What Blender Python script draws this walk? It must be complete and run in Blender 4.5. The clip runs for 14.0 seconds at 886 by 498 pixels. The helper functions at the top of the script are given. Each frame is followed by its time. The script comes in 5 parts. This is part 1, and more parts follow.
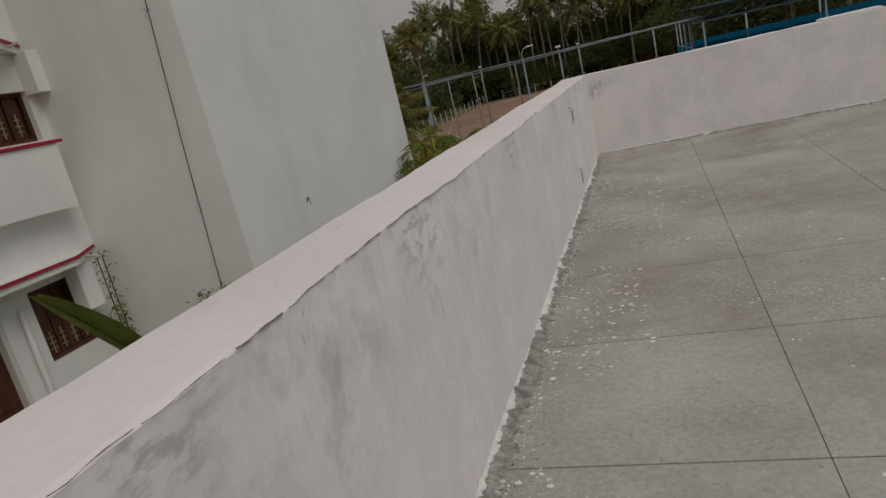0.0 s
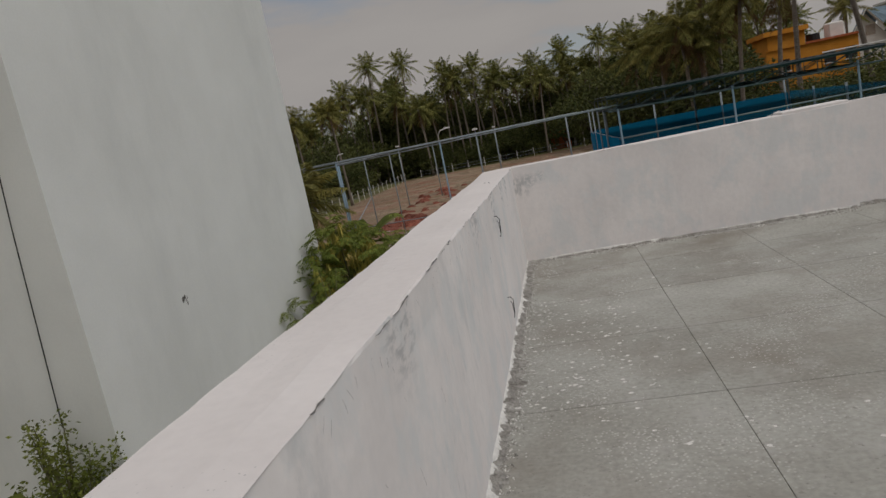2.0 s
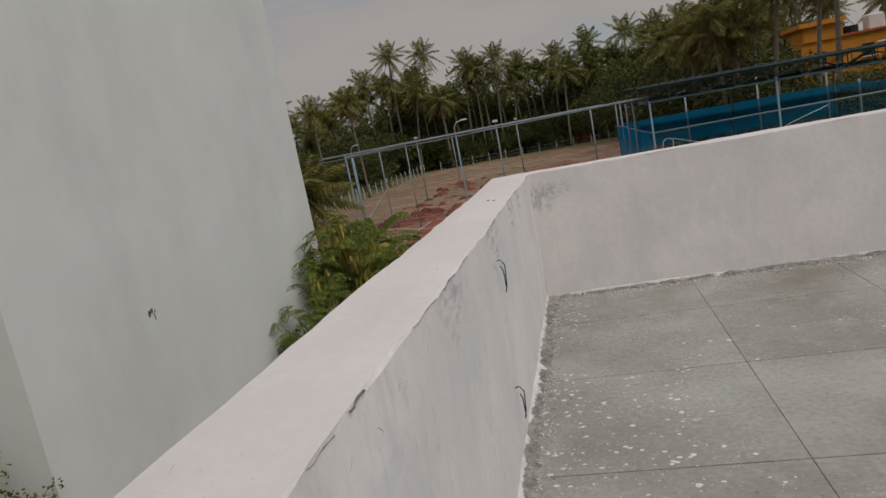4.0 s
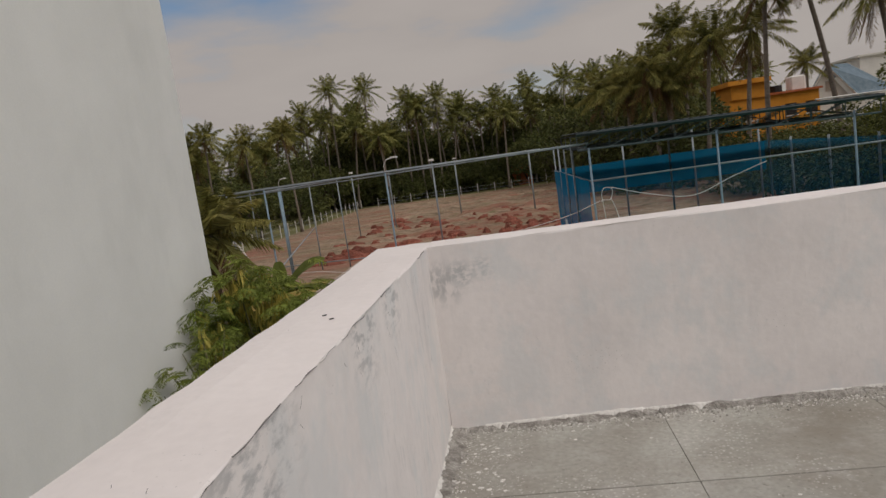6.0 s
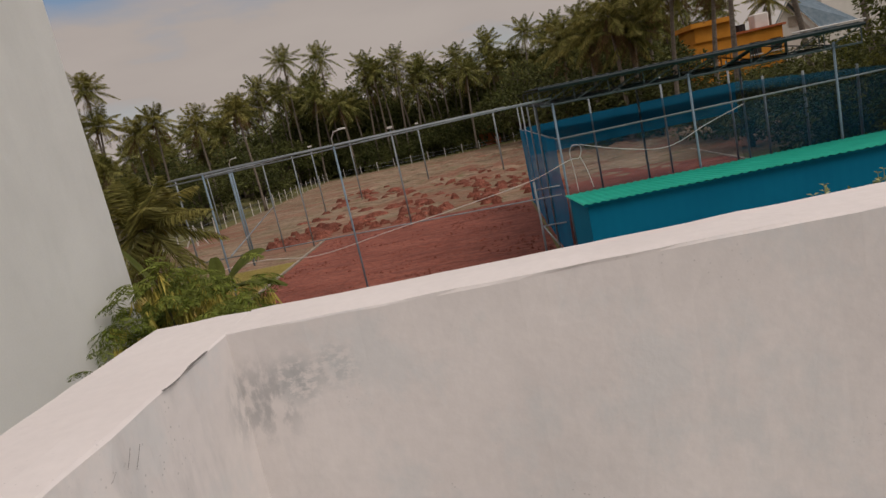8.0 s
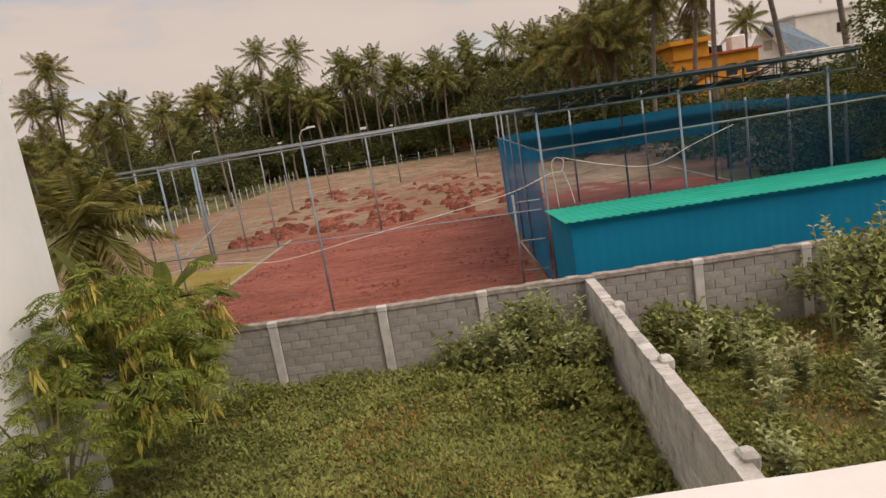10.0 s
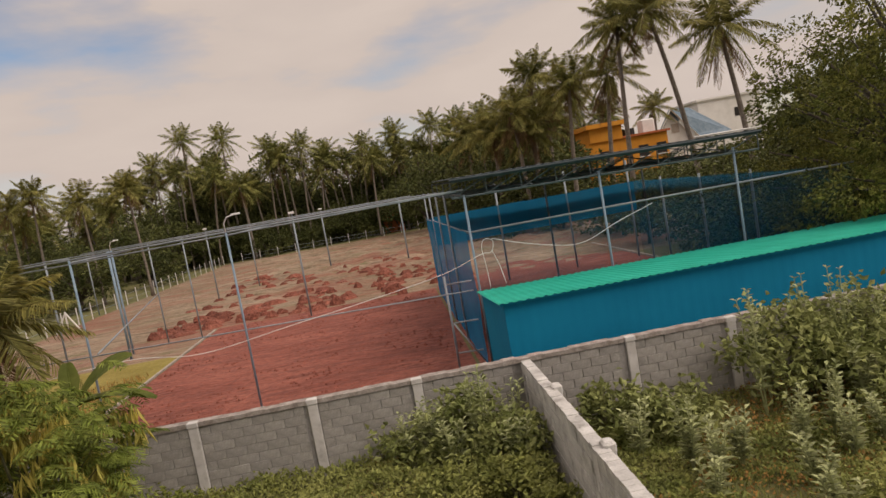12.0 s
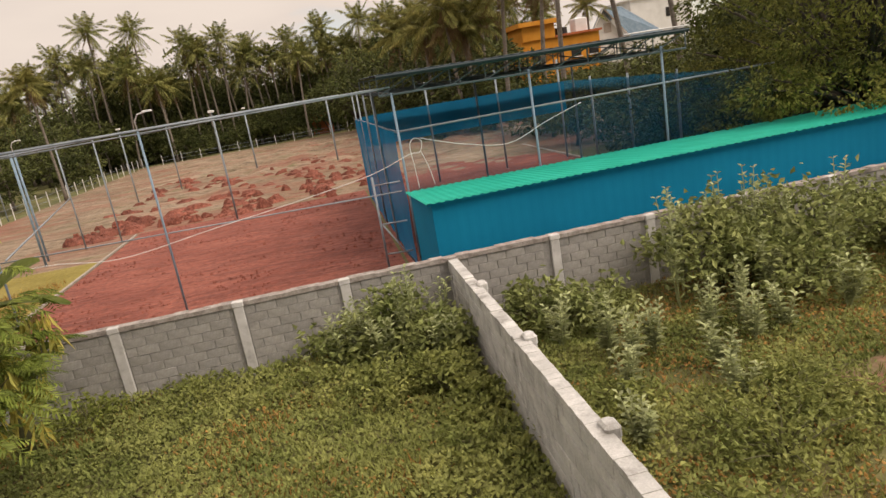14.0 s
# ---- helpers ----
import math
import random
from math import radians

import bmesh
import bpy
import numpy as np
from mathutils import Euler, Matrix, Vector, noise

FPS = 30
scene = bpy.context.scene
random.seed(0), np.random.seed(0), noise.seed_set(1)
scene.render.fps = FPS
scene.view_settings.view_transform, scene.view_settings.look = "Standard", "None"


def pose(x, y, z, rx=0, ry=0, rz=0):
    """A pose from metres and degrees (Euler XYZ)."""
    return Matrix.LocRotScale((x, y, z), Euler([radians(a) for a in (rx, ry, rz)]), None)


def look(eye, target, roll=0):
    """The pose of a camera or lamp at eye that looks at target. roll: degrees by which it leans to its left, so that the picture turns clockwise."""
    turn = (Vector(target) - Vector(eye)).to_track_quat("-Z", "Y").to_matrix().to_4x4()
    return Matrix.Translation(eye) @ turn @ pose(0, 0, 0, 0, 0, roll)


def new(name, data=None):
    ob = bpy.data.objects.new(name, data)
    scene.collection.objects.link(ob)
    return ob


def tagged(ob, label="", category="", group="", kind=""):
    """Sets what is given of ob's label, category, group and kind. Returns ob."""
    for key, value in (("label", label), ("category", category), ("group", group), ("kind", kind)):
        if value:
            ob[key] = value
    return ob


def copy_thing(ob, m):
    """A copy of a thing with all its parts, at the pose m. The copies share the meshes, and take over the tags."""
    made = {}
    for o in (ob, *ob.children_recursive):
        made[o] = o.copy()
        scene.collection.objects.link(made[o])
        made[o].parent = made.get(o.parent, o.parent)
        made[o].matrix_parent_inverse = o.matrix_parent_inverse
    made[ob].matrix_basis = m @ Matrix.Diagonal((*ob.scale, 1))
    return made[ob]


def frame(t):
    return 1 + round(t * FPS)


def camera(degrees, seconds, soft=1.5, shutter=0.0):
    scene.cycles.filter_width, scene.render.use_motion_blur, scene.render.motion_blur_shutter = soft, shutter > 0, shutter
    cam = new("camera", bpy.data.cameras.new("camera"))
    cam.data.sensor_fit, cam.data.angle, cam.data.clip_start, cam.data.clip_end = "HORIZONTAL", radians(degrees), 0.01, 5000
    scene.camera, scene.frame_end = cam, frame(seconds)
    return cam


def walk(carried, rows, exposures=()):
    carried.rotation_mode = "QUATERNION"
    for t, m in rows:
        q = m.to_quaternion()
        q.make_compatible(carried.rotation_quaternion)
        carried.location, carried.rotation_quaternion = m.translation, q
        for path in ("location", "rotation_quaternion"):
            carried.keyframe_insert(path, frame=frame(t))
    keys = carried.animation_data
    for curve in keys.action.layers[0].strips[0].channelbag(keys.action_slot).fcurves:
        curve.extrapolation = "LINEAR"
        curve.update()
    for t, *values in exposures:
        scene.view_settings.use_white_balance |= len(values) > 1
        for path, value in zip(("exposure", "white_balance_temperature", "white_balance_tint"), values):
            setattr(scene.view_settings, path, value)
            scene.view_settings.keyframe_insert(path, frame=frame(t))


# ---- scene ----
# ---- camera ----
cam = camera(67.4, 14.0)
PATH = [
    (0, (0.733, -8.573, 1.349), (0.079, -6.745, 0.868), -13.6),
    (0.5, (0.735, -8.122, 1.399), (0.124, -6.281, 0.912), -14.3),
    (1, (0.685, -7.653, 1.417), (0.015, -5.819, 0.984), -11.9),
    (1.5, (0.565, -7.269, 1.448), (0.054, -5.366, 1.106), -14.5),
    (2, (0.501, -6.801, 1.417), (0.115, -4.864, 1.099), -11.7),
    (2.5, (0.454, -6.426, 1.447), (-0.022, -4.527, 1.04), -13.8),
    (3, (0.403, -6.05, 1.45), (0.082, -4.112, 1.07), -11.7),
    (3.5, (0.442, -5.645, 1.382), (0.084, -3.712, 1.018), -10.0),
    (4, (0.434, -5.149, 1.414), (-0.014, -3.228, 1.083), -11.0),
    (4.2, (0.411, -4.988, 1.458), (0.098, -3.031, 1.191), -10.3),
    (6.3, (0.552, -3.061, 1.414), (0.301, -1.093, 1.159), -8.2),
    (6.5, (0.582, -2.88, 1.426), (0.327, -0.918, 1.129), -10.6),
    (7, (0.68, -2.554, 1.462), (0.694, -0.583, 1.125), -11.1),
    (7.5, (0.749, -2.098, 1.412), (0.795, -0.122, 1.107), -10.9),
    (8, (0.779, -1.631, 1.421), (0.583, 0.325, 1.049), -12.4),
    (8.2, (0.773, -1.485, 1.44), (0.581, 0.472, 1.077), -11.6),
    (10.3, (0.654, -0.314, 1.457), (0.553, 1.647, 1.079), -9.2),
    (10.5, (0.692, -0.232, 1.465), (0.536, 1.735, 1.135), -11.0),
    (11, (0.776, -0.085, 1.433), (0.704, 1.885, 1.101), -12.6),
    (11.5, (0.8, -0.06, 1.468), (0.871, 1.924, 1.229), -12.0),
    (12, (0.673, -0.184, 1.507), (0.813, 1.803, 1.329), -10.1),
    (12.5, (0.625, -0.194, 1.507), (0.52, 1.799, 1.38), -12.5),
    (13, (0.668, -0.153, 1.457), (0.508, 1.832, 1.269), -12.3),
    (13.5, (0.751, -0.073, 1.428), (0.798, 1.901, 1.114), -10.6),
    (14, (0.782, -0.075, 1.407), (1.064, 1.842, 0.912), -9.8),
]
walk(cam, [(t, look(eye, target, roll)) for t, eye, target, roll in PATH],
     exposures=[(0, -0.36, 6500, 10), (1, -0.30, 6350, 8), (2, -0.2, 6350, 8), (3, -0.08, 6400, 9), (4.2, -0.08, 6400, 9), (6.3, 0.08, 6650, 11), (7.5, 0.10, 6800, 13), (8.2, 0.10, 6900, 14),
                (10.3, 0.78, 7300, 16), (11, 0.72, 7300, 16), (12, 0.66, 7250, 16), (12.5, 0.63, 7200, 16), (13.2, 0.62, 7200, 16), (13.5, 0.62, 7300, 16), (14, 1.08, 7250, 13)])

# ---- world, sun ----
SUN_EL, SUN_AZ = 50.0, 124.0
world = bpy.data.worlds.new("overcast_sky")
world.use_nodes = True
scene.world = world
wn, wl = world.node_tree.nodes, world.node_tree.links
sky = wn.new("ShaderNodeTexSky")
sky.sky_type, sky.sun_disc = "NISHITA", False
sky.sun_elevation, sky.sun_rotation = radians(SUN_EL), radians(SUN_AZ)
bg_sky = wn["Background"]
bg_sky.inputs["Strength"].default_value = 0.075
wl.new(sky.outputs[0], bg_sky.inputs["Color"])
bg_cloud = wn.new("ShaderNodeBackground")
co = wn.new("ShaderNodeTexCoord")
mp = wn.new("ShaderNodeMapping")
mp.inputs["Scale"].default_value = (1.0, 1.0, 3.4)
mp.inputs["Rotation"].default_value = (0.12, 0.10, 0.6)
nz = wn.new("ShaderNodeTexNoise")
nz.inputs["Scale"].default_value = 1.9
nz.inputs["Detail"].default_value = 6.0
nz.inputs["Roughness"].default_value = 0.5
rp = wn.new("ShaderNodeValToRGB")
rp.color_ramp.elements[0].position, rp.color_ramp.elements[1].position = 0.38, 0.53
cr = wn.new("ShaderNodeValToRGB")
cr.color_ramp.elements[0].color, cr.color_ramp.elements[1].color = (0.87, 0.80, 0.77, 1), (1.0, 0.918, 0.868, 1)
cr.color_ramp.elements[0].position, cr.color_ramp.elements[1].position = 0.4, 0.62
mx = wn.new("ShaderNodeMixShader")
wl.new(co.outputs["Generated"], mp.inputs[0])
wl.new(mp.outputs[0], nz.inputs["Vector"])
wl.new(nz.outputs["Fac"], rp.inputs[0])
wl.new(nz.outputs["Fac"], cr.inputs[0])
wl.new(cr.outputs[0], bg_cloud.inputs["Color"])
# an overcast sky is brighter towards the zenith
sp, zr = wn.new("ShaderNodeSeparateXYZ"), wn.new("ShaderNodeMapRange")
wl.new(co.outputs["Generated"], sp.inputs[0])
wl.new(sp.outputs["Z"], zr.inputs["Value"])
zr.inputs["From Min"].default_value, zr.inputs["From Max"].default_value = 0.3, 1.0
zr.inputs["To Min"].default_value, zr.inputs["To Max"].default_value = 0.385, 0.97
wl.new(zr.outputs[0], bg_cloud.inputs["Strength"])
wl.new(rp.outputs[0], mx.inputs[0])
wl.new(bg_sky.outputs[0], mx.inputs[1])
wl.new(bg_cloud.outputs[0], mx.inputs[2])
wl.new(mx.outputs[0], wn["World Output"].inputs[0])
sun = new("sun", bpy.data.lights.new("sun", "SUN"))
sun.data.energy, sun.data.angle, sun.data.color = 1.15, radians(40), (1.0, 0.96, 0.90)
az = radians(SUN_AZ)
sun.matrix_world = look((0, 0, 40), Vector((0, 0, 40)) - Vector((math.sin(az) * math.cos(radians(SUN_EL)), math.cos(az) * math.cos(radians(SUN_EL)), math.sin(radians(SUN_EL)))))


# ---- materials ----
def mat(name, c1, c2, scale=3.0, rough=0.85, bump=0.15, fine=60.0, grain=0.12, island=0.0, rand=0.0, stretch=(1, 1, 1), metal=0.0, lo=0.35, hi=0.65, dist=0.01, spec=0.3):
    """Two tones by coarse noise, a fine grain in tone and relief; island and rand vary the tone piece by piece."""
    m = bpy.data.materials.new(name)
    m.use_nodes = True
    n, l = m.node_tree.nodes, m.node_tree.links
    p = n["Principled BSDF"]
    p.inputs["Roughness"].default_value, p.inputs["Metallic"].default_value = rough, metal
    p.inputs["Specular IOR Level"].default_value = spec
    tc, mpg = n.new("ShaderNodeTexCoord"), n.new("ShaderNodeMapping")
    mpg.inputs["Scale"].default_value = stretch
    l.new(tc.outputs["Object"], mpg.inputs[0])
    a, b = n.new("ShaderNodeTexNoise"), n.new("ShaderNodeTexNoise")
    a.inputs["Scale"].default_value, a.inputs["Detail"].default_value, a.inputs["Roughness"].default_value = scale, 6.0, 0.6
    b.inputs["Scale"].default_value, b.inputs["Detail"].default_value = fine, 4.0
    l.new(mpg.outputs[0], a.inputs["Vector"])
    l.new(mpg.outputs[0], b.inputs["Vector"])
    r = n.new("ShaderNodeValToRGB")
    r.color_ramp.elements[0].position, r.color_ramp.elements[1].position = lo, hi
    r.color_ramp.elements[0].color, r.color_ramp.elements[1].color = (*c1, 1), (*c2, 1)
    l.new(a.outputs["Fac"], r.inputs[0])
    out = r.outputs[0]
    ma = n.new("ShaderNodeMapRange")
    ma.inputs["From Min"].default_value, ma.inputs["From Max"].default_value = 0.25, 0.75
    ma.inputs["To Min"].default_value, ma.inputs["To Max"].default_value = 1 - grain, 1 + grain
    l.new(b.outputs["Fac"], ma.inputs["Value"])
    val = ma.outputs[0]
    for amount, node, key in ((island, "ShaderNodeNewGeometry", "Random Per Island"), (rand, "ShaderNodeObjectInfo", "Random")):
        if amount:
            g, q, mu = n.new(node), n.new("ShaderNodeMapRange"), n.new("ShaderNodeMath")
            q.inputs["To Min"].default_value, q.inputs["To Max"].default_value = 1 - amount, 1 + amount
            l.new(g.outputs[key], q.inputs["Value"])
            mu.operation = "MULTIPLY"
            l.new(val, mu.inputs[0])
            l.new(q.outputs[0], mu.inputs[1])
            val = mu.outputs[0]
    hs = n.new("ShaderNodeHueSaturation")
    l.new(out, hs.inputs["Color"])
    l.new(val, hs.inputs["Value"])
    l.new(hs.outputs[0], p.inputs["Base Color"])
    if bump:
        bp = n.new("ShaderNodeBump")
        bp.inputs["Strength"].default_value, bp.inputs["Distance"].default_value = bump, dist
        l.new(b.outputs["Fac"], bp.inputs["Height"])
        l.new(bp.outputs[0], p.inputs["Normal"])
    return m


def overlay(m, colour, scale, low, high, amount=1.0, stretch=(1, 1, 1), centre=None, radius=1.0, kind="noise", seed=0.0, gate=None):
    """Lays stains, drips or flecks of another colour over a material; centre and radius keep them to one worn spot."""
    n, l = m.node_tree.nodes, m.node_tree.links
    p = n["Principled BSDF"]
    src = p.inputs["Base Color"].links[0].from_socket
    tc, mpg = n.new("ShaderNodeTexCoord"), n.new("ShaderNodeMapping")
    mpg.inputs["Scale"].default_value = stretch
    mpg.inputs["Location"].default_value = (seed, seed * 1.7, seed * 0.6)
    l.new(tc.outputs["Object"], mpg.inputs[0])
    if kind == "noise":
        t = n.new("ShaderNodeTexNoise")
        t.inputs["Detail"].default_value, t.inputs["Roughness"].default_value = 7.0, 0.65
        sock = t.outputs["Fac"]
    else:
        t = n.new("ShaderNodeTexVoronoi")
        sock = t.outputs["Distance"]
    t.inputs["Scale"].default_value = scale
    l.new(mpg.outputs[0], t.inputs["Vector"])
    mr = n.new("ShaderNodeMapRange")
    mr.inputs["From Min"].default_value, mr.inputs["From Max"].default_value = low, high
    mr.inputs["To Max"].default_value = amount
    l.new(sock, mr.inputs["Value"])
    fac = mr.outputs[0]
    if gate:
        g, gr, gm = n.new("ShaderNodeTexNoise"), n.new("ShaderNodeMapRange"), n.new("ShaderNodeMath")
        g.inputs["Scale"].default_value, g.inputs["Detail"].default_value = gate[0], 5.0
        l.new(mpg.outputs[0], g.inputs["Vector"])
        gr.inputs["From Min"].default_value, gr.inputs["From Max"].default_value = gate[1], gate[2]
        l.new(g.outputs["Fac"], gr.inputs["Value"])
        gm.operation = "MULTIPLY"
        l.new(fac, gm.inputs[0])
        l.new(gr.outputs[0], gm.inputs[1])
        fac = gm.outputs[0]
    if centre:
        d, q, mu = n.new("ShaderNodeVectorMath"), n.new("ShaderNodeMapRange"), n.new("ShaderNodeMath")
        d.operation = "DISTANCE"
        d.inputs[1].default_value = centre
        l.new(tc.outputs["Object"], d.inputs[0])
        q.inputs["From Min"].default_value, q.inputs["From Max"].default_value = radius * 0.35, radius
        q.inputs["To Min"].default_value, q.inputs["To Max"].default_value = 1, 0
        l.new(d.outputs["Value"], q.inputs["Value"])
        mu.operation = "MULTIPLY"
        l.new(fac, mu.inputs[0])
        l.new(q.outputs[0], mu.inputs[1])
        fac = mu.outputs[0]
    mi = n.new("ShaderNodeMix")
    mi.data_type = "RGBA"
    l.new(fac, mi.inputs["Factor"])
    l.new(src, mi.inputs["A"])
    mi.inputs["B"].default_value = (*colour, 1)
    l.new(mi.outputs["Result"], p.inputs["Base Color"])
    return m


def net_mat(name, colour, cover):
    """Woven shade net: part of the light passes straight through."""
    m = mat(name, colour, tuple(c * 1.25 for c in colour), scale=0.8, rough=0.9, bump=0, fine=25, spec=0.0)
    n, l = m.node_tree.nodes, m.node_tree.links
    tr, ms = n.new("ShaderNodeBsdfTransparent"), n.new("ShaderNodeMixShader")
    ms.inputs[0].default_value = cover
    l.new(tr.outputs[0], ms.inputs[1])
    l.new(n["Principled BSDF"].outputs[0], ms.inputs[2])
    l.new(ms.outputs[0], n["Material Output"].inputs[0])
    return m


def leaf_mat(name, c1, c2, island=0.35, scale=0.6, glow=0.3):
    """Leaf: two tones, tone varied leaf by leaf, some light through the blade."""
    m = mat(name, c1, c2, scale=scale, rough=0.6, bump=0, fine=8, grain=0.15, island=island, spec=0.18)
    n, l = m.node_tree.nodes, m.node_tree.links
    tl, ms = n.new("ShaderNodeBsdfTranslucent"), n.new("ShaderNodeMixShader")
    src = n["Principled BSDF"].inputs["Base Color"].links[0].from_socket
    l.new(src, tl.inputs["Color"])
    ms.inputs[0].default_value = glow
    l.new(n["Principled BSDF"].outputs[0], ms.inputs[1])
    l.new(tl.outputs[0], ms.inputs[2])
    l.new(ms.outputs[0], n["Material Output"].inputs[0])
    return m


WHITE = mat("whitewash", (0.725, 0.685, 0.67), (0.80, 0.76, 0.742), scale=1.6, fine=24, bump=0.14, grain=0.03, dist=0.012)
overlay(WHITE, (0.52, 0.53, 0.53), 2.2, 0.52, 0.78, 0.35, (1, 1, 0.55))
overlay(WHITE, (0.40, 0.41, 0.42), 5.0, 0.62, 0.78, 0.2, (1.6, 1.6, 0.45), seed=3.1)
overlay(WHITE, (0.36, 0.39, 0.40), 30.0, 0.42, 0.54, 0.6, (1, 1, 1.6), (0.16, 0.0, 0.84), 0.09)
overlay(WHITE, (0.38, 0.41, 0.42), 34.0, 0.44, 0.54, 0.5, (1, 1, 1.6), (0.27, 0.0, 0.86), 0.08, seed=1)
overlay(WHITE, (0.33, 0.34, 0.35), 24.0, 0.44, 0.56, 0.6, (1, 1, 0.5), (0.06, 0.0, 0.80), 0.14, seed=2)
overlay(WHITE, (0.30, 0.32, 0.33), 7.0, 0.46, 0.70, 0.6, (1, 1, 0.8), (0.0, -7.45, 0.86), 0.55, seed=5)
overlay(WHITE, (0.32, 0.34, 0.35), 7.0, 0.48, 0.70, 0.55, (1, 1, 0.8), (0.0, -6.1, 0.88), 0.5, seed=8)
overlay(WHITE, (0.36, 0.37, 0.38), 9.0, 0.5, 0.74, 0.45, (1, 1, 0.4), (0.0, -4.2, 0.85), 0.55, seed=2)
overlay(WHITE, (0.33, 0.34, 0.35), 9.0, 0.5, 0.74, 0.45, (1, 1, 0.3), (0.0, -0.5, 0.8), 0.45, seed=4)
overlay(WHITE, (0.42, 0.43, 0.43), 26.0, 0.54, 0.66, 0.35, (1, 1, 0.35), seed=9, gate=(1.3, 0.47, 0.62))
overlay(WHITE, (0.30, 0.29, 0.28), 55.0, 0.17, 0.08, 0.6, kind="cells", seed=3, gate=(2.2, 0.56, 0.66))
overlay(WHITE, (0.62, 0.65, 0.66), 3.5, 0.48, 0.6, 0.45, (1, 1, 0.8), seed=14)
# flaked patches along the inner edge of the long parapet
for k, y in enumerate((-1.0, -1.45, -2.3, -3.3, -5.1, -6.7, -7.9)):
    overlay(WHITE, (0.31, 0.32, 0.33), 20.0, 0.48, 0.60, 0.6, (1, 0.5, 1.3), (0.0, y, 0.97), 0.2 + 0.04 * (k % 3), seed=20 + k)
# cleaner whitewash for the tops, its tone set to balance overhead light
WHITETOP = mat("toned_top_whitewash", (0.70, 0.655, 0.64), (0.765, 0.72, 0.705), scale=1.2, fine=30, bump=0.14, grain=0.03, dist=0.012)
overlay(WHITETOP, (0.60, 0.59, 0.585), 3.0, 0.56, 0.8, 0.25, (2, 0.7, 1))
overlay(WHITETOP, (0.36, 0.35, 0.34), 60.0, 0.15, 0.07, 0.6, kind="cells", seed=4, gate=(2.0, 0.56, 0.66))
CRACK = mat("dark_crack", (0.11, 0.10, 0.10), (0.2, 0.19, 0.18), scale=20, bump=0)
FLOOR = mat("roof_screed", (0.30, 0.292, 0.26), (0.40, 0.395, 0.362), scale=1.3, fine=38, bump=0.5, grain=0.16, rand=0.05, dist=0.01)
overlay(FLOOR, (0.23, 0.205, 0.17), 0.8, 0.48, 0.7, 0.75)
overlay(FLOOR, (0.42, 0.405, 0.385), 5.0, 0.53, 0.72, 0.7, seed=2)
overlay(FLOOR, (0.55, 0.53, 0.50), 48.0, 0.34, 0.13, 0.9, kind="cells", seed=6, gate=(1.7, 0.46, 0.60))
overlay(FLOOR, (0.12, 0.105, 0.09), 30.0, 0.60, 0.70, 0.55, seed=8)
GROOVE = mat("joint_dirt", (0.10, 0.09, 0.08), (0.17, 0.155, 0.14), scale=12, bump=0.2)
LIME = mat("lime_splash", (0.62, 0.60, 0.57), (0.75, 0.73, 0.70), scale=9, bump=0.3)
SKIRT = mat("rough_mortar", (0.20, 0.185, 0.165), (0.44, 0.42, 0.39), scale=18, fine=90, bump=0.9, grain=0.3, dist=0.02)
BUILD = mat("painted_render", (0.765, 0.765, 0.745), (0.82, 0.82, 0.80), scale=0.6, fine=30, bump=0.06, grain=0.02)
overlay(BUILD, (0.58, 0.585, 0.57), 0.5, 0.5, 0.8, 0.5, (1, 1, 0.4))
RED = mat("red_trim_paint", (0.30, 0.012, 0.03), (0.38, 0.02, 0.045), rough=0.6, bump=0.05)
WOOD = mat("brown_wood", (0.06, 0.022, 0.012), (0.11, 0.042, 0.022), scale=6, rough=0.55, stretch=(1, 1, 0.2))
# near-black colour paints in the shade of unlit rooms and far windows
DARKROOM = mat("painted_dark_interior", (0.02, 0.017, 0.015), (0.03, 0.026, 0.022), bump=0)
BRASS = mat("window_bar", (0.35, 0.30, 0.2), (0.45, 0.4, 0.28), metal=0.5, rough=0.5, bump=0)
BLACK = mat("black_cable", (0.012, 0.012, 0.012), (0.02, 0.02, 0.02), bump=0, rough=0.6)
PVC = mat("white_pipe", (0.62, 0.60, 0.57), (0.70, 0.68, 0.66), rough=0.5, bump=0)
BLOCK = mat("concrete_block", (0.26, 0.243, 0.222), (0.385, 0.36, 0.33), scale=5, fine=50, bump=0.6, grain=0.18, rand=0.09, island=0.07)
overlay(BLOCK, (0.13, 0.13, 0.12), 1.6, 0.52, 0.72, 0.7, (1, 1, 0.7))
MORTAR = mat("wall_mortar", (0.22, 0.205, 0.19), (0.32, 0.30, 0.28), scale=8, fine=60, bump=0.6)
COPING = mat("cement_coping", (0.22, 0.185, 0.16), (0.40, 0.355, 0.32), scale=5, fine=40, bump=0.7, grain=0.18)
overlay(COPING, (0.14, 0.12, 0.11), 3.0, 0.52, 0.68, 0.6)
PILLAR = mat("limewashed_pillar", (0.48, 0.455, 0.43), (0.60, 0.575, 0.55), scale=3, bump=0.3, grain=0.08)
overlay(PILLAR, (0.28, 0.26, 0.24), 3.5, 0.55, 0.72, 0.6)
BLUESHEET = mat("blue_sheet_metal", (0.0, 0.168, 0.295), (0.0, 0.198, 0.34), scale=0.5, rough=0.7, bump=0, grain=0.03, spec=0.06)
TEAL = mat("teal_sheet_metal", (0.004, 0.33, 0.235), (0.012, 0.40, 0.29), scale=1.2, rough=0.6, bump=0, grain=0.05, spec=0.12)
STEEL = mat("grey_blue_paint", (0.20, 0.235, 0.26), (0.30, 0.33, 0.35), scale=2, rough=0.55, bump=0.05)
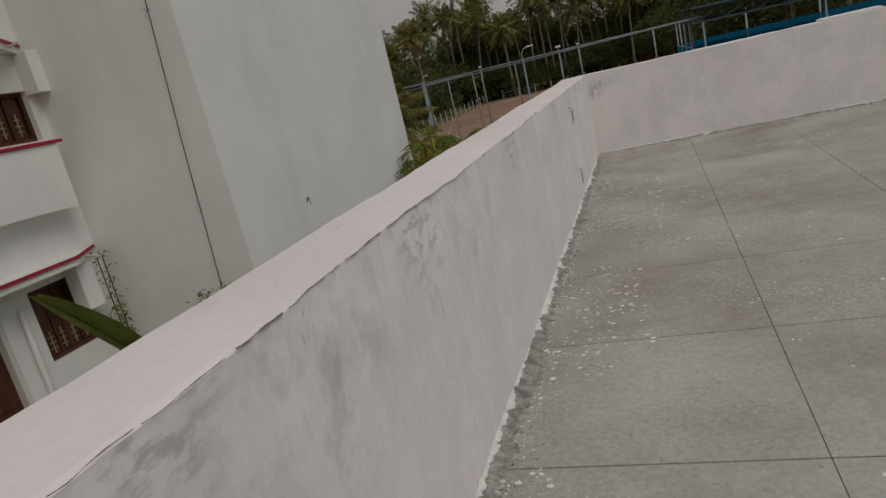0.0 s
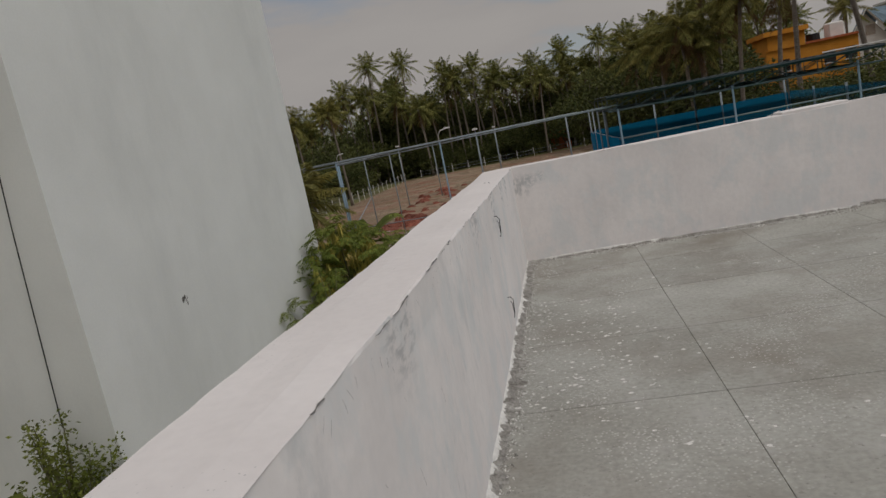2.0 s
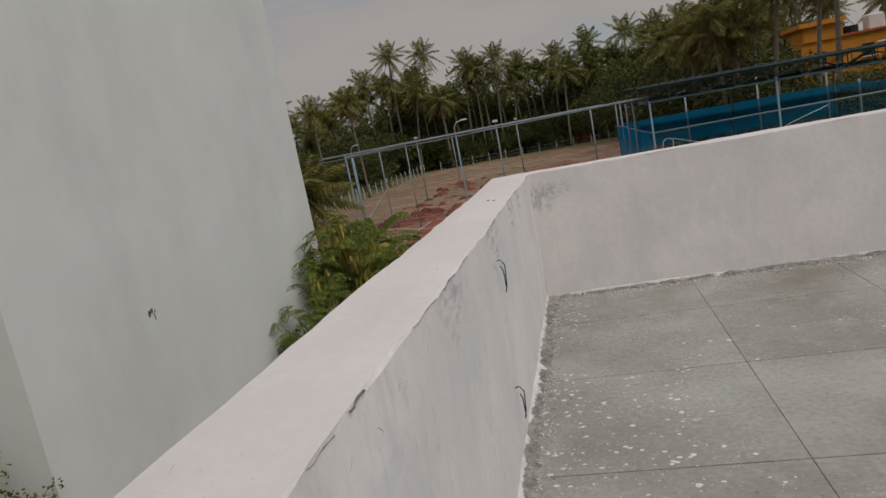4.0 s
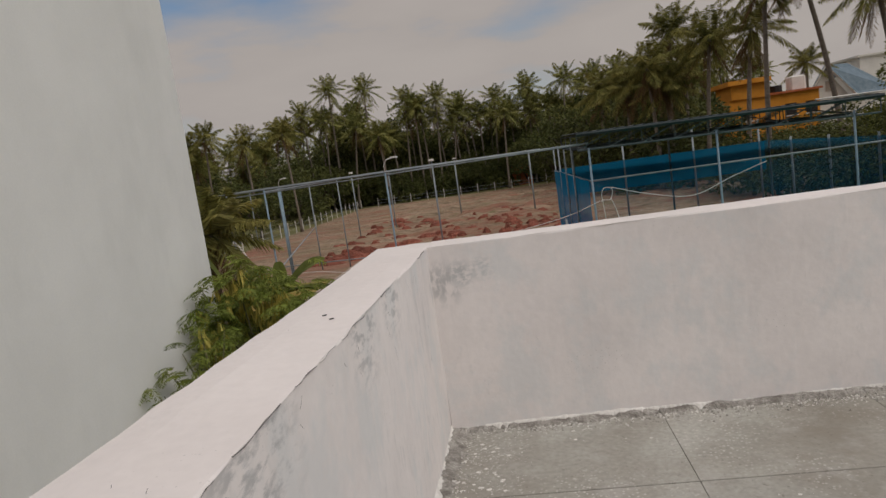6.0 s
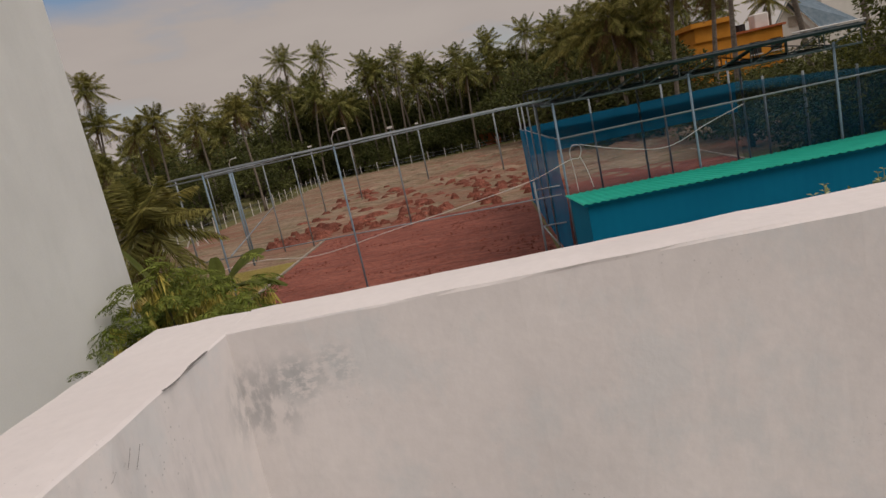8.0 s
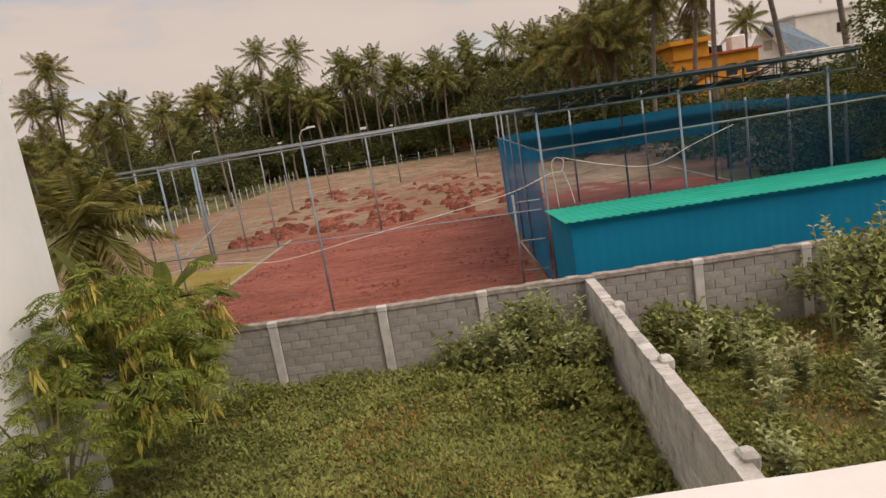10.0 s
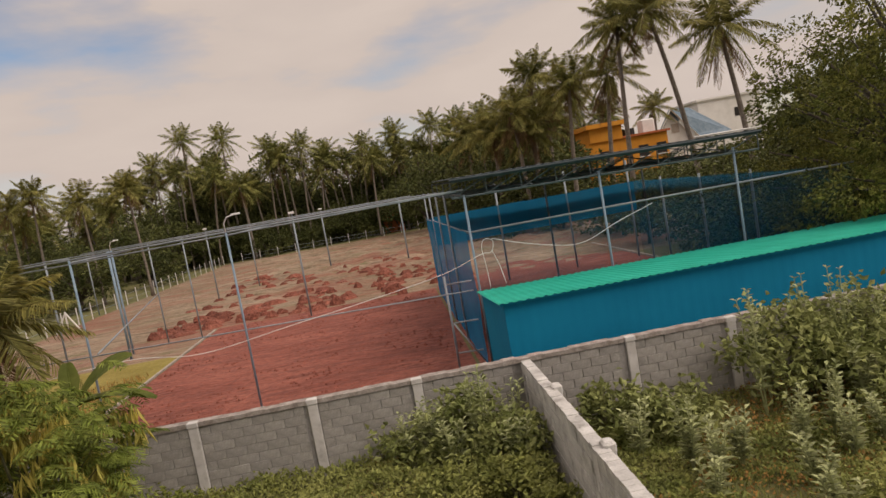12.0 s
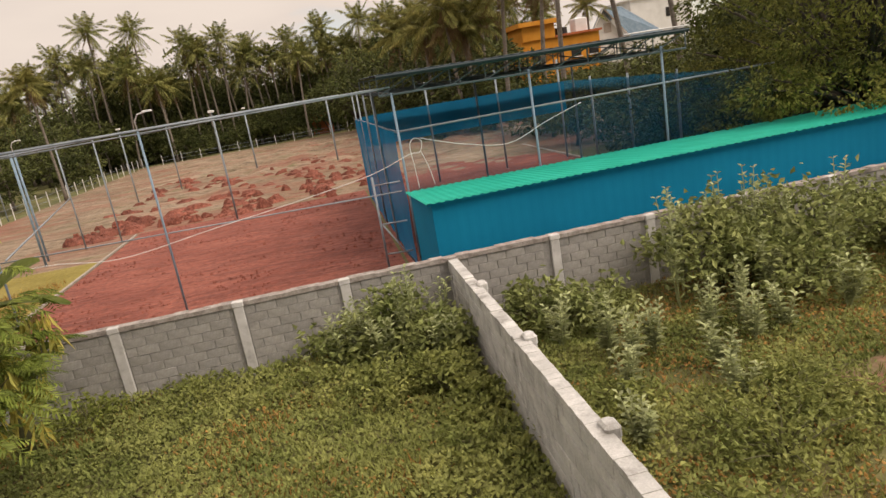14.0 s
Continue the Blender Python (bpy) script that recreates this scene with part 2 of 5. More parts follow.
BLUEPOST = mat("blue_post_paint", (0.16, 0.245, 0.32), (0.26, 0.33, 0.39), scale=1.5, rough=0.55, bump=0.05)
CANOPY = mat("dark_roof_sheet", (0.014, 0.024, 0.028), (0.03, 0.045, 0.05), scale=1, rough=0.6, bump=0)
TRUSS = mat("truss_paint", (0.07, 0.095, 0.105), (0.13, 0.16, 0.17), scale=2, rough=0.6, bump=0)
# roof net's blue is darkened in place of canopy shade; sides stay brighter
NETTOP = net_mat("shade_net_roof_dimmed", (0.003, 0.056, 0.100), 0.60)
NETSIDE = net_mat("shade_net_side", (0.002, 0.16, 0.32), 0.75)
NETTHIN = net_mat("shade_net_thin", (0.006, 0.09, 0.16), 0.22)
REDSOIL = mat("red_soil", (0.215, 0.062, 0.041), (0.30, 0.10, 0.068), scale=0.35, fine=5, bump=1.0, grain=0.32, dist=0.12)
overlay(REDSOIL, (0.11, 0.03, 0.022), 3.0, 0.54, 0.66, 0.7, (0.5, 2.2, 1), seed=9)
overlay(REDSOIL, (0.125, 0.034, 0.024), 0.5, 0.5, 0.7, 0.7, (1, 3, 1))
overlay(REDSOIL, (0.12, 0.034, 0.025), 1.3, 0.52, 0.60, 0.6, (0.35, 2.6, 1), seed=21)
overlay(REDSOIL, (0.31, 0.13, 0.095), 2.2, 0.55, 0.72, 0.5, (1, 3, 1), seed=3)
BROWN = mat("rough_earth", (0.205, 0.145, 0.092), (0.32, 0.24, 0.165), scale=0.12, fine=2.2, bump=1.0, grain=0.25, dist=0.25)
overlay(BROWN, (0.085, 0.06, 0.035), 0.7, 0.55, 0.64, 0.8, (0.35, 2.2, 1), seed=4)
overlay(BROWN, (0.235, 0.085, 0.055), 0.14, 0.47, 0.62, 0.75, (1, 2.5, 1))
overlay(BROWN, (0.10, 0.065, 0.04), 1.6, 0.54, 0.62, 0.6, (0.4, 2.4, 1), seed=31)
overlay(BROWN, (0.13, 0.12, 0.05), 0.35, 0.55, 0.66, 0.8, (1, 3, 1), seed=7)
MOUND = mat("heaped_red_soil", (0.15, 0.046, 0.030), (0.29, 0.102, 0.068), scale=1.6, fine=11, bump=1.0, grain=0.4, dist=0.1, rand=0.2)
overlay(MOUND, (0.24, 0.16, 0.11), 0.8, 0.54, 0.68, 0.35, seed=5)
GRASSY = mat("dry_grass", (0.19, 0.145, 0.025), (0.27, 0.215, 0.055), scale=0.5, fine=9, bump=0.6, grain=0.25, dist=0.05)
GROUND = mat("weedy_ground", (0.10, 0.105, 0.036), (0.19, 0.175, 0.07), scale=0.45, fine=10, bump=0.7, grain=0.3, dist=0.08)
overlay(GROUND, (0.17, 0.11, 0.06), 0.4, 0.54, 0.7, 0.6)
KERB = mat("kerb_concrete", (0.30, 0.25, 0.20), (0.42, 0.36, 0.31), scale=3)
TRUNK = mat("palm_trunk", (0.14, 0.115, 0.09), (0.25, 0.21, 0.17), scale=4, fine=14, bump=0.6, stretch=(1, 1, 3), dist=0.03)
BARK = mat("bark", (0.05, 0.04, 0.03), (0.11, 0.09, 0.07), scale=5, fine=25, bump=0.8, dist=0.03)
PALM = leaf_mat("coconut_leaf", (0.125, 0.145, 0.040), (0.320, 0.300, 0.095), 0.5, 0.5)
PALMNEAR = leaf_mat("coconut_leaf_sunlit", (0.140, 0.150, 0.040), (0.310, 0.275, 0.085), 0.5, 0.5)
DEADPALM = leaf_mat("withered_frond", (0.15, 0.09, 0.04), (0.23, 0.145, 0.07), 0.3, 0.5)
WOODS = leaf_mat("woodland_leaf", (0.052, 0.067, 0.020), (0.129, 0.135, 0.042), 0.55, 0.25, 0.2)
TREELEAF = leaf_mat("tree_leaf", (0.085, 0.100, 0.022), (0.235, 0.222, 0.052), 0.5, 0.35)
WEED = leaf_mat("weed_leaf", (0.165, 0.192, 0.052), (0.345, 0.345, 0.112), 0.34, 0.7)
WEEDDRY = leaf_mat("dry_weed_leaf", (0.248, 0.149, 0.043), (0.402, 0.218, 0.070), 0.5, 0.9)
MIDLEAF = leaf_mat("broad_weed_leaf", (0.165, 0.194, 0.061), (0.329, 0.343, 0.133), 0.45, 1.2)
# pale lime plaster, lightened further because the divider's left face lies in shade
LIMEWALL = mat("lightened_limewash", (0.40, 0.385, 0.36), (0.56, 0.54, 0.51), scale=3, fine=40, bump=0.6, grain=0.14, island=0.06)
overlay(LIMEWALL, (0.20, 0.185, 0.165), 2.5, 0.52, 0.68, 0.75, (1, 1, 0.6))
GREYLEAF = leaf_mat("grey_green_leaf", (0.274, 0.305, 0.139), (0.506, 0.516, 0.281), 0.4, 1.0)
SHRUB = leaf_mat("shrub_leaf", (0.127, 0.154, 0.028), (0.244, 0.260, 0.065), 0.5, 0.8)
FEATHER = leaf_mat("feathery_leaf", (0.112, 0.154, 0.023), (0.216, 0.246, 0.052), 0.45, 0.9)
POD = leaf_mat("yellow_green_pod", (0.357, 0.340, 0.080), (0.590, 0.483, 0.125), 0.35, 2.0)
BANANA = leaf_mat("banana_leaf", (0.077, 0.099, 0.016), (0.140, 0.156, 0.035), 0.25, 3.0)
STEM = mat("green_stem", (0.10, 0.10, 0.045), (0.17, 0.155, 0.08), scale=5, bump=0.2)
ORANGE = mat("orange_wall_paint", (0.55, 0.21, 0.02), (0.64, 0.27, 0.035), scale=0.5, bump=0.03, grain=0.04)
TILE = mat("red_roof_edge", (0.36, 0.09, 0.03), (0.45, 0.13, 0.05), scale=2, bump=0.1)
HOUSEWHITE = mat("house_white", (0.60, 0.57, 0.53), (0.70, 0.67, 0.63), scale=0.7, bump=0.03, grain=0.04)
SLATE = mat("blue_grey_roof", (0.10, 0.15, 0.19), (0.16, 0.21, 0.25), scale=1.5, rough=0.6, bump=0.1)


# ---- building blocks ----
class Shape:
    """Gathers vertices and faces, then becomes one mesh."""
    def __init__(self):
        self.v, self.f = [], []

    def add(self, pts, faces):
        k = len(self.v)
        self.v += [tuple(p) for p in pts]
        self.f += [tuple(k + i for i in f) for f in faces]
        return self

    def box(self, a, b):
        x0, y0, z0, x1, y1, z1 = *a, *b
        return self.add([(x0, y0, z0), (x1, y0, z0), (x1, y1, z0), (x0, y1, z0), (x0, y0, z1), (x1, y0, z1), (x1, y1, z1), (x0, y1, z1)],
                        [(3, 2, 1, 0), (4, 5, 6, 7), (0, 1, 5, 4), (1, 2, 6, 5), (2, 3, 7, 6), (3, 0, 4, 7)])

    def soft(self, a, b, c=0.01):
        """A box with its four upright and upper edges chamfered."""
        (x0, y0, z0), (x1, y1, z1) = a, b
        def ring(i, z):
            return [(x0 + i + c, y0 + i, z), (x1 - i - c, y0 + i, z), (x1 - i, y0 + i + c, z), (x1 - i, y1 - i - c, z),
                    (x1 - i - c, y1 - i, z), (x0 + i + c, y1 - i, z), (x0 + i, y1 - i - c, z), (x0 + i, y0 + i + c, z)]
        pts = ring(0, z0) + ring(0, z1 - c) + ring(c, z1)
        fs = [(i, (i + 1) % 8, 8 + (i + 1) % 8, 8 + i) for i in range(8)] + [(8 + i, 8 + (i + 1) % 8, 16 + (i + 1) % 8, 16 + i) for i in range(8)]
        return self.add(pts, fs + [tuple(range(16, 24)), tuple(range(7, -1, -1))])

    def tube(self, path, radii, n=8):
        pts, fs = [], []
        path = [Vector(p) for p in path]
        if not isinstance(radii, (list, tuple)):
            radii = [radii] * len(path)
        for i, p in enumerate(path):
            d = (path[min(i + 1, len(path) - 1)] - path[max(i - 1, 0)]).normalized()
            u = d.cross(Vector((0.31, 0.9, 0.3))).normalized()
            w = d.cross(u)
            pts += [p + radii[i] * (math.cos(2 * math.pi * k / n) * u + math.sin(2 * math.pi * k / n) * w) for k in range(n)]
        for i in range(len(path) - 1):
            fs += [(i * n + k, i * n + (k + 1) % n, (i + 1) * n + (k + 1) % n, (i + 1) * n + k) for k in range(n)]
        fs += [tuple(range(n - 1, -1, -1)), tuple((len(path) - 1) * n + k for k in range(n))]
        return self.add(pts, fs)

    def leaf(self, base, along, side, length, width, fold=0.25):
        """A pointed blade, folded along its midrib."""
        a, s = along.normalized(), side.normalized()
        up = a.cross(s)
        m = base + a * length * 0.5
        tip = base + a * length - up * length * 0.12
        return self.add([base, m + s * width / 2 + up * width * fold, tip, m - s * width / 2 + up * width * fold], [(0, 1, 2), (0, 2, 3)])

    def mesh(self, name, material, smooth=False):
        me = bpy.data.meshes.new(name)
        me.from_pydata(self.v, [], self.f)
        me.materials.append(material)
        if smooth:
            me.shade_smooth()
        return me


def part(name, shape, material, parent, label="", smooth=False):
    ob = new(name, shape.mesh(name, material, smooth))
    ob.parent = parent
    return tagged(ob, label)


def base(name, place, label, category, group="", kind=""):
    ob = new(name)
    ob.location = place
    return tagged(ob, label, category, group, kind)


def alone(name, shape, material, label="", category="", group="", kind="", smooth=False):
    return tagged(new(name, shape.mesh(name, material, smooth)), label, category, group, kind)


rng = random.Random(7)
R = rng.uniform


def turn(v, z):
    c, s = math.cos(z), math.sin(z)
    return Vector((c * v[0] - s * v[1], s * v[0] + c * v[1], v[2]))


def nz3(x, y, z=0.0, s=1.0):
    return noise.noise(Vector((x * s, y * s, z * s)))


GZ = -3.85       # the ground

# ---- the roof terrace ----
def swept_wall(name, axis, start, end, profile, wobble=0.006, step=0.07, flip=False):
    """A hand-plastered wall: a profile (across, height) carried along one axis with uneven faces and edges."""
    s, n = Shape(), len(profile)
    count = max(2, int(abs(end - start) / step))
    rows = [start + (end - start) * i / count for i in range(count + 1)]
    pts = []
    for r in rows:
        for j, (a, h) in enumerate(profile):
            edge = 2.2 if 0.9 < h < 1.02 else 1.0
            da = wobble * edge * (nz3(r, j * 3.1, 1.0, 1.6) + 0.5 * nz3(r, j * 5.7, 2.0, 7.0))
            dh = wobble * (nz3(r, 5.0 + j, 4.0, 1.1) + 0.6 * nz3(r, j, 9.0, 6.0)) if h > 0.5 else 0
            pts.append((a + da, r, h + dh) if axis == "y" else (r, a + da, h + dh))
    fs = []
    for i in range(count):
        for j in range(n):
            q = (i * n + j, i * n + (j + 1) % n, (i + 1) * n + (j + 1) % n, (i + 1) * n + j)
            fs.append(q[::-1] if flip else q)
    caps = [tuple(range(n)), tuple(count * n + k for k in range(n - 1, -1, -1))]
    s.add(pts, fs + [c[::-1] if not flip else c for c in caps])
    ob = alone(name, s, WHITE, kind="structure", smooth=False)
    # upward faces: fewer stains, and a tone lowered against the light from above
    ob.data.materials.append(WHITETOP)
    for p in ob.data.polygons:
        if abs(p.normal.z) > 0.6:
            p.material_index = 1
    return ob


LEFT = [(0, -0.25), (0, 0.0), (0, 0.3), (0, 0.6), (0, 0.85), (0.0, 0.994), (-0.005, 1.0), (-0.10, 1.004), (-0.2, 1.003), (-0.295, 1.0), (-0.314, 0.98), (-0.314, -0.25)]
FAR = [(0, -0.25), (0, 0.0), (0, 0.3), (0, 0.6), (0, 0.85), (0.0, 0.994), (0.005, 1.0), (0.08, 1.003), (0.16, 1.003), (0.227, 1.0), (0.245, 0.98), (0.245, -0.25)]
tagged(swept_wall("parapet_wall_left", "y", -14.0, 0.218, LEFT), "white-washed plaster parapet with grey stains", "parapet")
SKEW = 0.022


def skew(ob):
    """The far side of the terrace is not quite square to the long one."""
    for v in ob.data.vertices:
        v.co.y += SKEW * min(max(v.co.x, 0.0), 3.2)
    return ob


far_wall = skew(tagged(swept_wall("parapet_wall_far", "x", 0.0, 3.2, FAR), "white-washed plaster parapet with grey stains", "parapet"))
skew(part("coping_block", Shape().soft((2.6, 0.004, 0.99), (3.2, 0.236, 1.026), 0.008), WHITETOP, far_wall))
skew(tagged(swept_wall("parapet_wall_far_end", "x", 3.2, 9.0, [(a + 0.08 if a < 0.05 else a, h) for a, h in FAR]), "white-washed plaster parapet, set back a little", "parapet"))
s = Shape().box((9.0, -14.0, -0.25), (9.22, 0.218, 1.0))
alone("parapet_wall_right", s, WHITE, "white-washed plaster parapet", "parapet", kind="structure")
s = Shape().box((-0.314, -14.22, -0.25), (9.22, -14.0, 1.0))
alone("parapet_wall_back", s, WHITE, "white-washed plaster parapet", "parapet", kind="structure")
s = Shape()
s.box((-0.314, -14.22, GZ), (-0.11, 0.218, -0.25)).box((9.0, -14.22, GZ), (9.22, 0.218, -0.25)).box((-0.11, 0.0, GZ), (9.0, 0.218, -0.25)).box((-0.11, -14.22, GZ), (9.0, -14.0, -0.25))
alone("house_wall", s, BUILD, "pale rendered wall of the house below", "wall", kind="structure")
roof_slab = alone("roof_floor", Shape().box((0, -14, -0.25), (9, 0.18, -0.012)), GROOVE, "grey cement screed roof floor in squares", "floor", kind="structure")

# mortar skirting at the foot of the parapets, ragged towards the floor
def skirting(name, axis, start, end, other, sign, lo, hi, material, label, z=0.004, seed=0.0, height=0.02):
    s, n = Shape(), int(abs(end - start) / 0.009)
    pts = []
    for i in range(n + 1):
        r = start + (end - start) * i / n
        w = lo + (hi - lo) * max(0, 0.45 + 0.5 * nz3(r, seed, 0, 1.5) + 0.4 * nz3(r, seed, 3, 9) + 0.4 * nz3(r, seed, 5, 23) + 0.28 * nz3(r, seed, 7, 61))
        for d, h in ((0.0, height + 0.012 * nz3(r, seed, 8, 12)), (w * 0.6, z + 0.006), (w, -0.006)):
            a = other + sign * d
            pts.append((a, r, h) if axis == "y" else (r, a, h))
    s.add(pts, [(i * 3 + j, i * 3 + j + 1, i * 3 + j + 4, i * 3 + j + 3) for i in range(n) for j in range(2)])
    return alone(name, s, material, label, "skirting", kind="structure")


skirting("mortar_skirting_left", "y", -14, 0, -0.012, 1, 0.045, 0.15, SKIRT, "rough grey mortar fillet along the parapet foot", seed=1, height=0.03)
skew(skirting("mortar_skirting_far", "x", 0, 3.2, 0.012, -1, 0.03, 0.11, SKIRT, "rough grey mortar fillet along the parapet foot", seed=4, height=0.025))
skew(skirting("mortar_skirting_far_end", "x", 3.2, 9, 0.078, -1, 0.02, 0.10, SKIRT, "rough grey mortar fillet along the parapet foot", seed=9, height=0.025))
skirting("lime_edge_left", "y", -14, 0, -0.012, 1, 0.012, 0.065, LIME, "ragged edge of white lime wash", z=0.02, seed=12, height=0.045)
skew(skirting("lime_edge_far", "x", 0, 3.2, 0.012, -1, 0.01, 0.045, LIME, "ragged edge of white lime wash", z=0.016, seed=16, height=0.04))

def crumbs(name, material, label, count, spread, size, seed):
    s = Shape()
    for i in range(count):
        t, d = R(0, 1), 0.006 + abs(rng.gauss(0, spread))
        if nz3(t * 40, seed) < -0.25:
            continue
        x, y = (d, -9.6 + 9.5 * t) if i % 4 else (3.1 * t + 0.05, -d)
        r = size * R(0.4, 1.3)
        s.add([(x + r * R(.6, 1.2) * math.cos(q), y + r * R(.6, 1.2) * math.sin(q), -0.002) for q in (0, 1.26, 2.5, 3.8, 5.0)] + [(x, y, r * R(0.4, 0.9))], [(k, (k + 1) % 5, 5) for k in range(5)])
    alone(name, s, material, label, "crumbs", kind="stuff")


crumbs("mortar_crumbs", SKIRT, "dark mortar crumbs along the parapet foot", 3600, 0.05, 0.009, 1)
crumbs("lime_crumbs", LIME, "white lime crumbs along the parapet foot", 3600, 0.045, 0.007, 5)

# lime drops on the floor
s = Shape()
for i in range(11000):
    x, y = (abs(rng.gauss(0, 0.5)) if i % 3 else R(0.05, 5.5)), R(-9.5, -0.1)
    if nz3(x, y, 2, 0.9) < -0.05 or x < 0.03:
        continue
    r = 0.0018 + 0.014 * R(0, 1) ** 7
    k, a0, e = 6, R(0, 6.3), R(0.6, 1.0)
    ring = [(x + r * R(0.7, 1.2) * math.cos(a0 + 6.283 * j / k), y + r * e * R(0.7, 1.2) * math.sin(a0 + 6.283 * j / k), 0.0008) for j in range(k)]
    s.add(ring + [(x, y, 0.0025)], [(j, (j + 1) % k, k) for j in range(k)])
alone("lime_drops", s, LIME, "dried white lime drops on the screed", "paint drops", kind="stuff")

# chipped plaster and hairline cracks along the parapet edge
def crack(name, pts, w, parent, nrm):
    s, out, nrm = Shape(), [], Vector(nrm)
    for i in range(len(pts) - 1):
        p, q = Vector(pts[i]), Vector(pts[i + 1])
        m = max(2, int((q - p).length / 0.02))
        out += [p.lerp(q, k / m) for k in range(m)]
    vs = []
    for i, p in enumerate(out):
        d = (out[min(i + 1, len(out) - 1)] - out[max(i - 1, 0)]).normalized().cross(nrm)
        o = d * 0.006 * nz3(i * 0.21, len(out), 0)
        ww = w * max(0.1, 0.6 + 1.1 * nz3(i * 0.37, 3, 1))
        vs += [p + o + d * ww + nrm * 0.004, p + o - d * ww + nrm * 0.004]
    s.add(vs, [(2 * i, 2 * i + 1, 2 * i + 3, 2 * i + 2) for i in range(len(out) - 1)])
    return part(name, s, CRACK, parent)


par = bpy.data.objects["parapet_wall_left"]
def left_edge(y, drop=0.0):
    da = 0.0132 * (nz3(y, 15.5, 1.0, 1.6) + 0.5 * nz3(y, 28.5, 2.0, 7.0))
    dh = 0.006 * (nz3(y, 10.0, 4.0, 1.1) + 0.6 * nz3(y, 5.0, 9.0, 6.0))
    return (da + 0.001, y, 0.998 + dh - drop)


y = -8.4
while y < -0.3:
    ln = R(0.05, 0.35)
    if R(0, 1) < 0.8:
        dr = R(0, 0.004)
        crack("edge_crack", [left_edge(y + ln * q / 6, dr) for q in range(7)], R(0.001, 0.0036), par, (0.7, 0, 0.71))
    y += ln + R(0.0, 0.07)
for i in range(46):
    y0 = R(-7.9, -0.4)
    z0, ln, sl = R(0.93, 0.985), R(0.012, 0.05), R(-0.05, 0.05)
    crack("edge_nick", [(0.006, y0, z0), (0.006, y0 + sl * 0.5, z0 - ln * 0.5), (0.005, y0 + sl, z0 - ln)], R(0.0005, 0.0014), par, (1, 0, 0))
for i in range(26):
    y0, z0, ln = R(-7.9, -0.3), R(0.55, 0.96), R(0.02, 0.09)
    crack("plaster_scratch", [(0.004, y0, z0), (0.005, y0 + R(-.01, .03), z0 - ln * 0.5), (0.004, y0 + R(-.01, .04), z0 - ln)], R(0.0004, 0.0012), par, (1, 0, 0))
for i in range(14):
    x0, y0 = R(-0.25, -0.04), R(-7.8, -1.5)
    crack("top_scratch", [(x0, y0, 1.008), (x0 - 0.012, y0 + R(0.02, 0.06), 1.009)], R(0.0005, 0.001), par, (0, 0, 1))

# bent reinforcing-wire loops set in the plaster
def wire_hook(y, z):
    b = base("wire_hook", (0, y, z), "rusty bent wire loop sticking out of the plaster", "hook", "wire hooks on the parapet")
    pts = [(-0.02, 0.0, 0.07), (0.02, 0.005, 0.075), (0.035, 0.012, 0.05), (0.03, 0.01, -0.04), (0.022, 0.0, -0.07), (0.03, -0.014, -0.05), (0.028, -0.012, 0.03), (0.018, -0.008, 0.05)]
    part("loop", Shape().tube(pts, 0.0026, 6), BLACK, b, smooth=True)


wire_hook(-2.35, 0.77)
wire_hook(-2.45, 0.225)
for x, y in ((-0.13, -1.42), (-0.09, -1.48)):
    b = Shape().tube([(x, y, 1.009), (x + 0.012, y + 0.006, 1.009)], 0.0022, 6)
    alone("charcoal_chip", b, BLACK, "small black chip lying on the parapet", "chip", "chips on the parapet")

# ---- the neighbouring building ----
bld = base("apartment_building", (-6.1, 0.9, GZ), "pale grey rendered apartment building with red-edged sunshades", "building")
inv = Matrix.Translation(bld.location).inverted()


def bpart(name, s, material, label="", parent=None, smooth=False):
    ob = part(name, s, material, parent or bld, label, smooth)
    ob.matrix_parent_inverse = inv
    return ob


ROOFZ = 9.6
bpart("wall", Shape().box((-14, 0.9, GZ), (-6.1, 9.8, ROOFZ)), BUILD)
# the wing's wall, left open at the windows and the door
holes = [(-0.75, 0.68, 1.95, 2.8), (-0.72, 0.42, -1.67, -0.4), (-2.6, -1.33, -3.3, -0.56), (-6.0, -4.5, 1.95, 2.8), (-6.0, -4.5, -1.67, -0.4)]
ys = sorted({-14.0, 0.9} | {h[0] for h in holes} | {h[1] for h in holes})
for ya, yb in zip(ys, ys[1:]):
    cuts = sorted((h[2], h[3]) for h in holes if h[0] <= ya and h[1] >= yb)
    z = GZ
    for a, c in cuts:
        bpart("wall_panel", Shape().box((-9.55, ya, z), (-9.3, yb, a)), BUILD)
        z = c
    bpart("wall_panel", Shape().box((-9.55, ya, z), (-9.3, yb, ROOFZ)), BUILD)
# solid block whose dark colour stands for the rooms' shade behind the openings
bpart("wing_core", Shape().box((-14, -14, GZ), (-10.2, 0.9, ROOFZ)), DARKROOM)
bpart("roof", Shape().box((-14.3, -14.3, ROOFZ), (-5.9, 10.0, ROOFZ + 0.2)), BUILD)
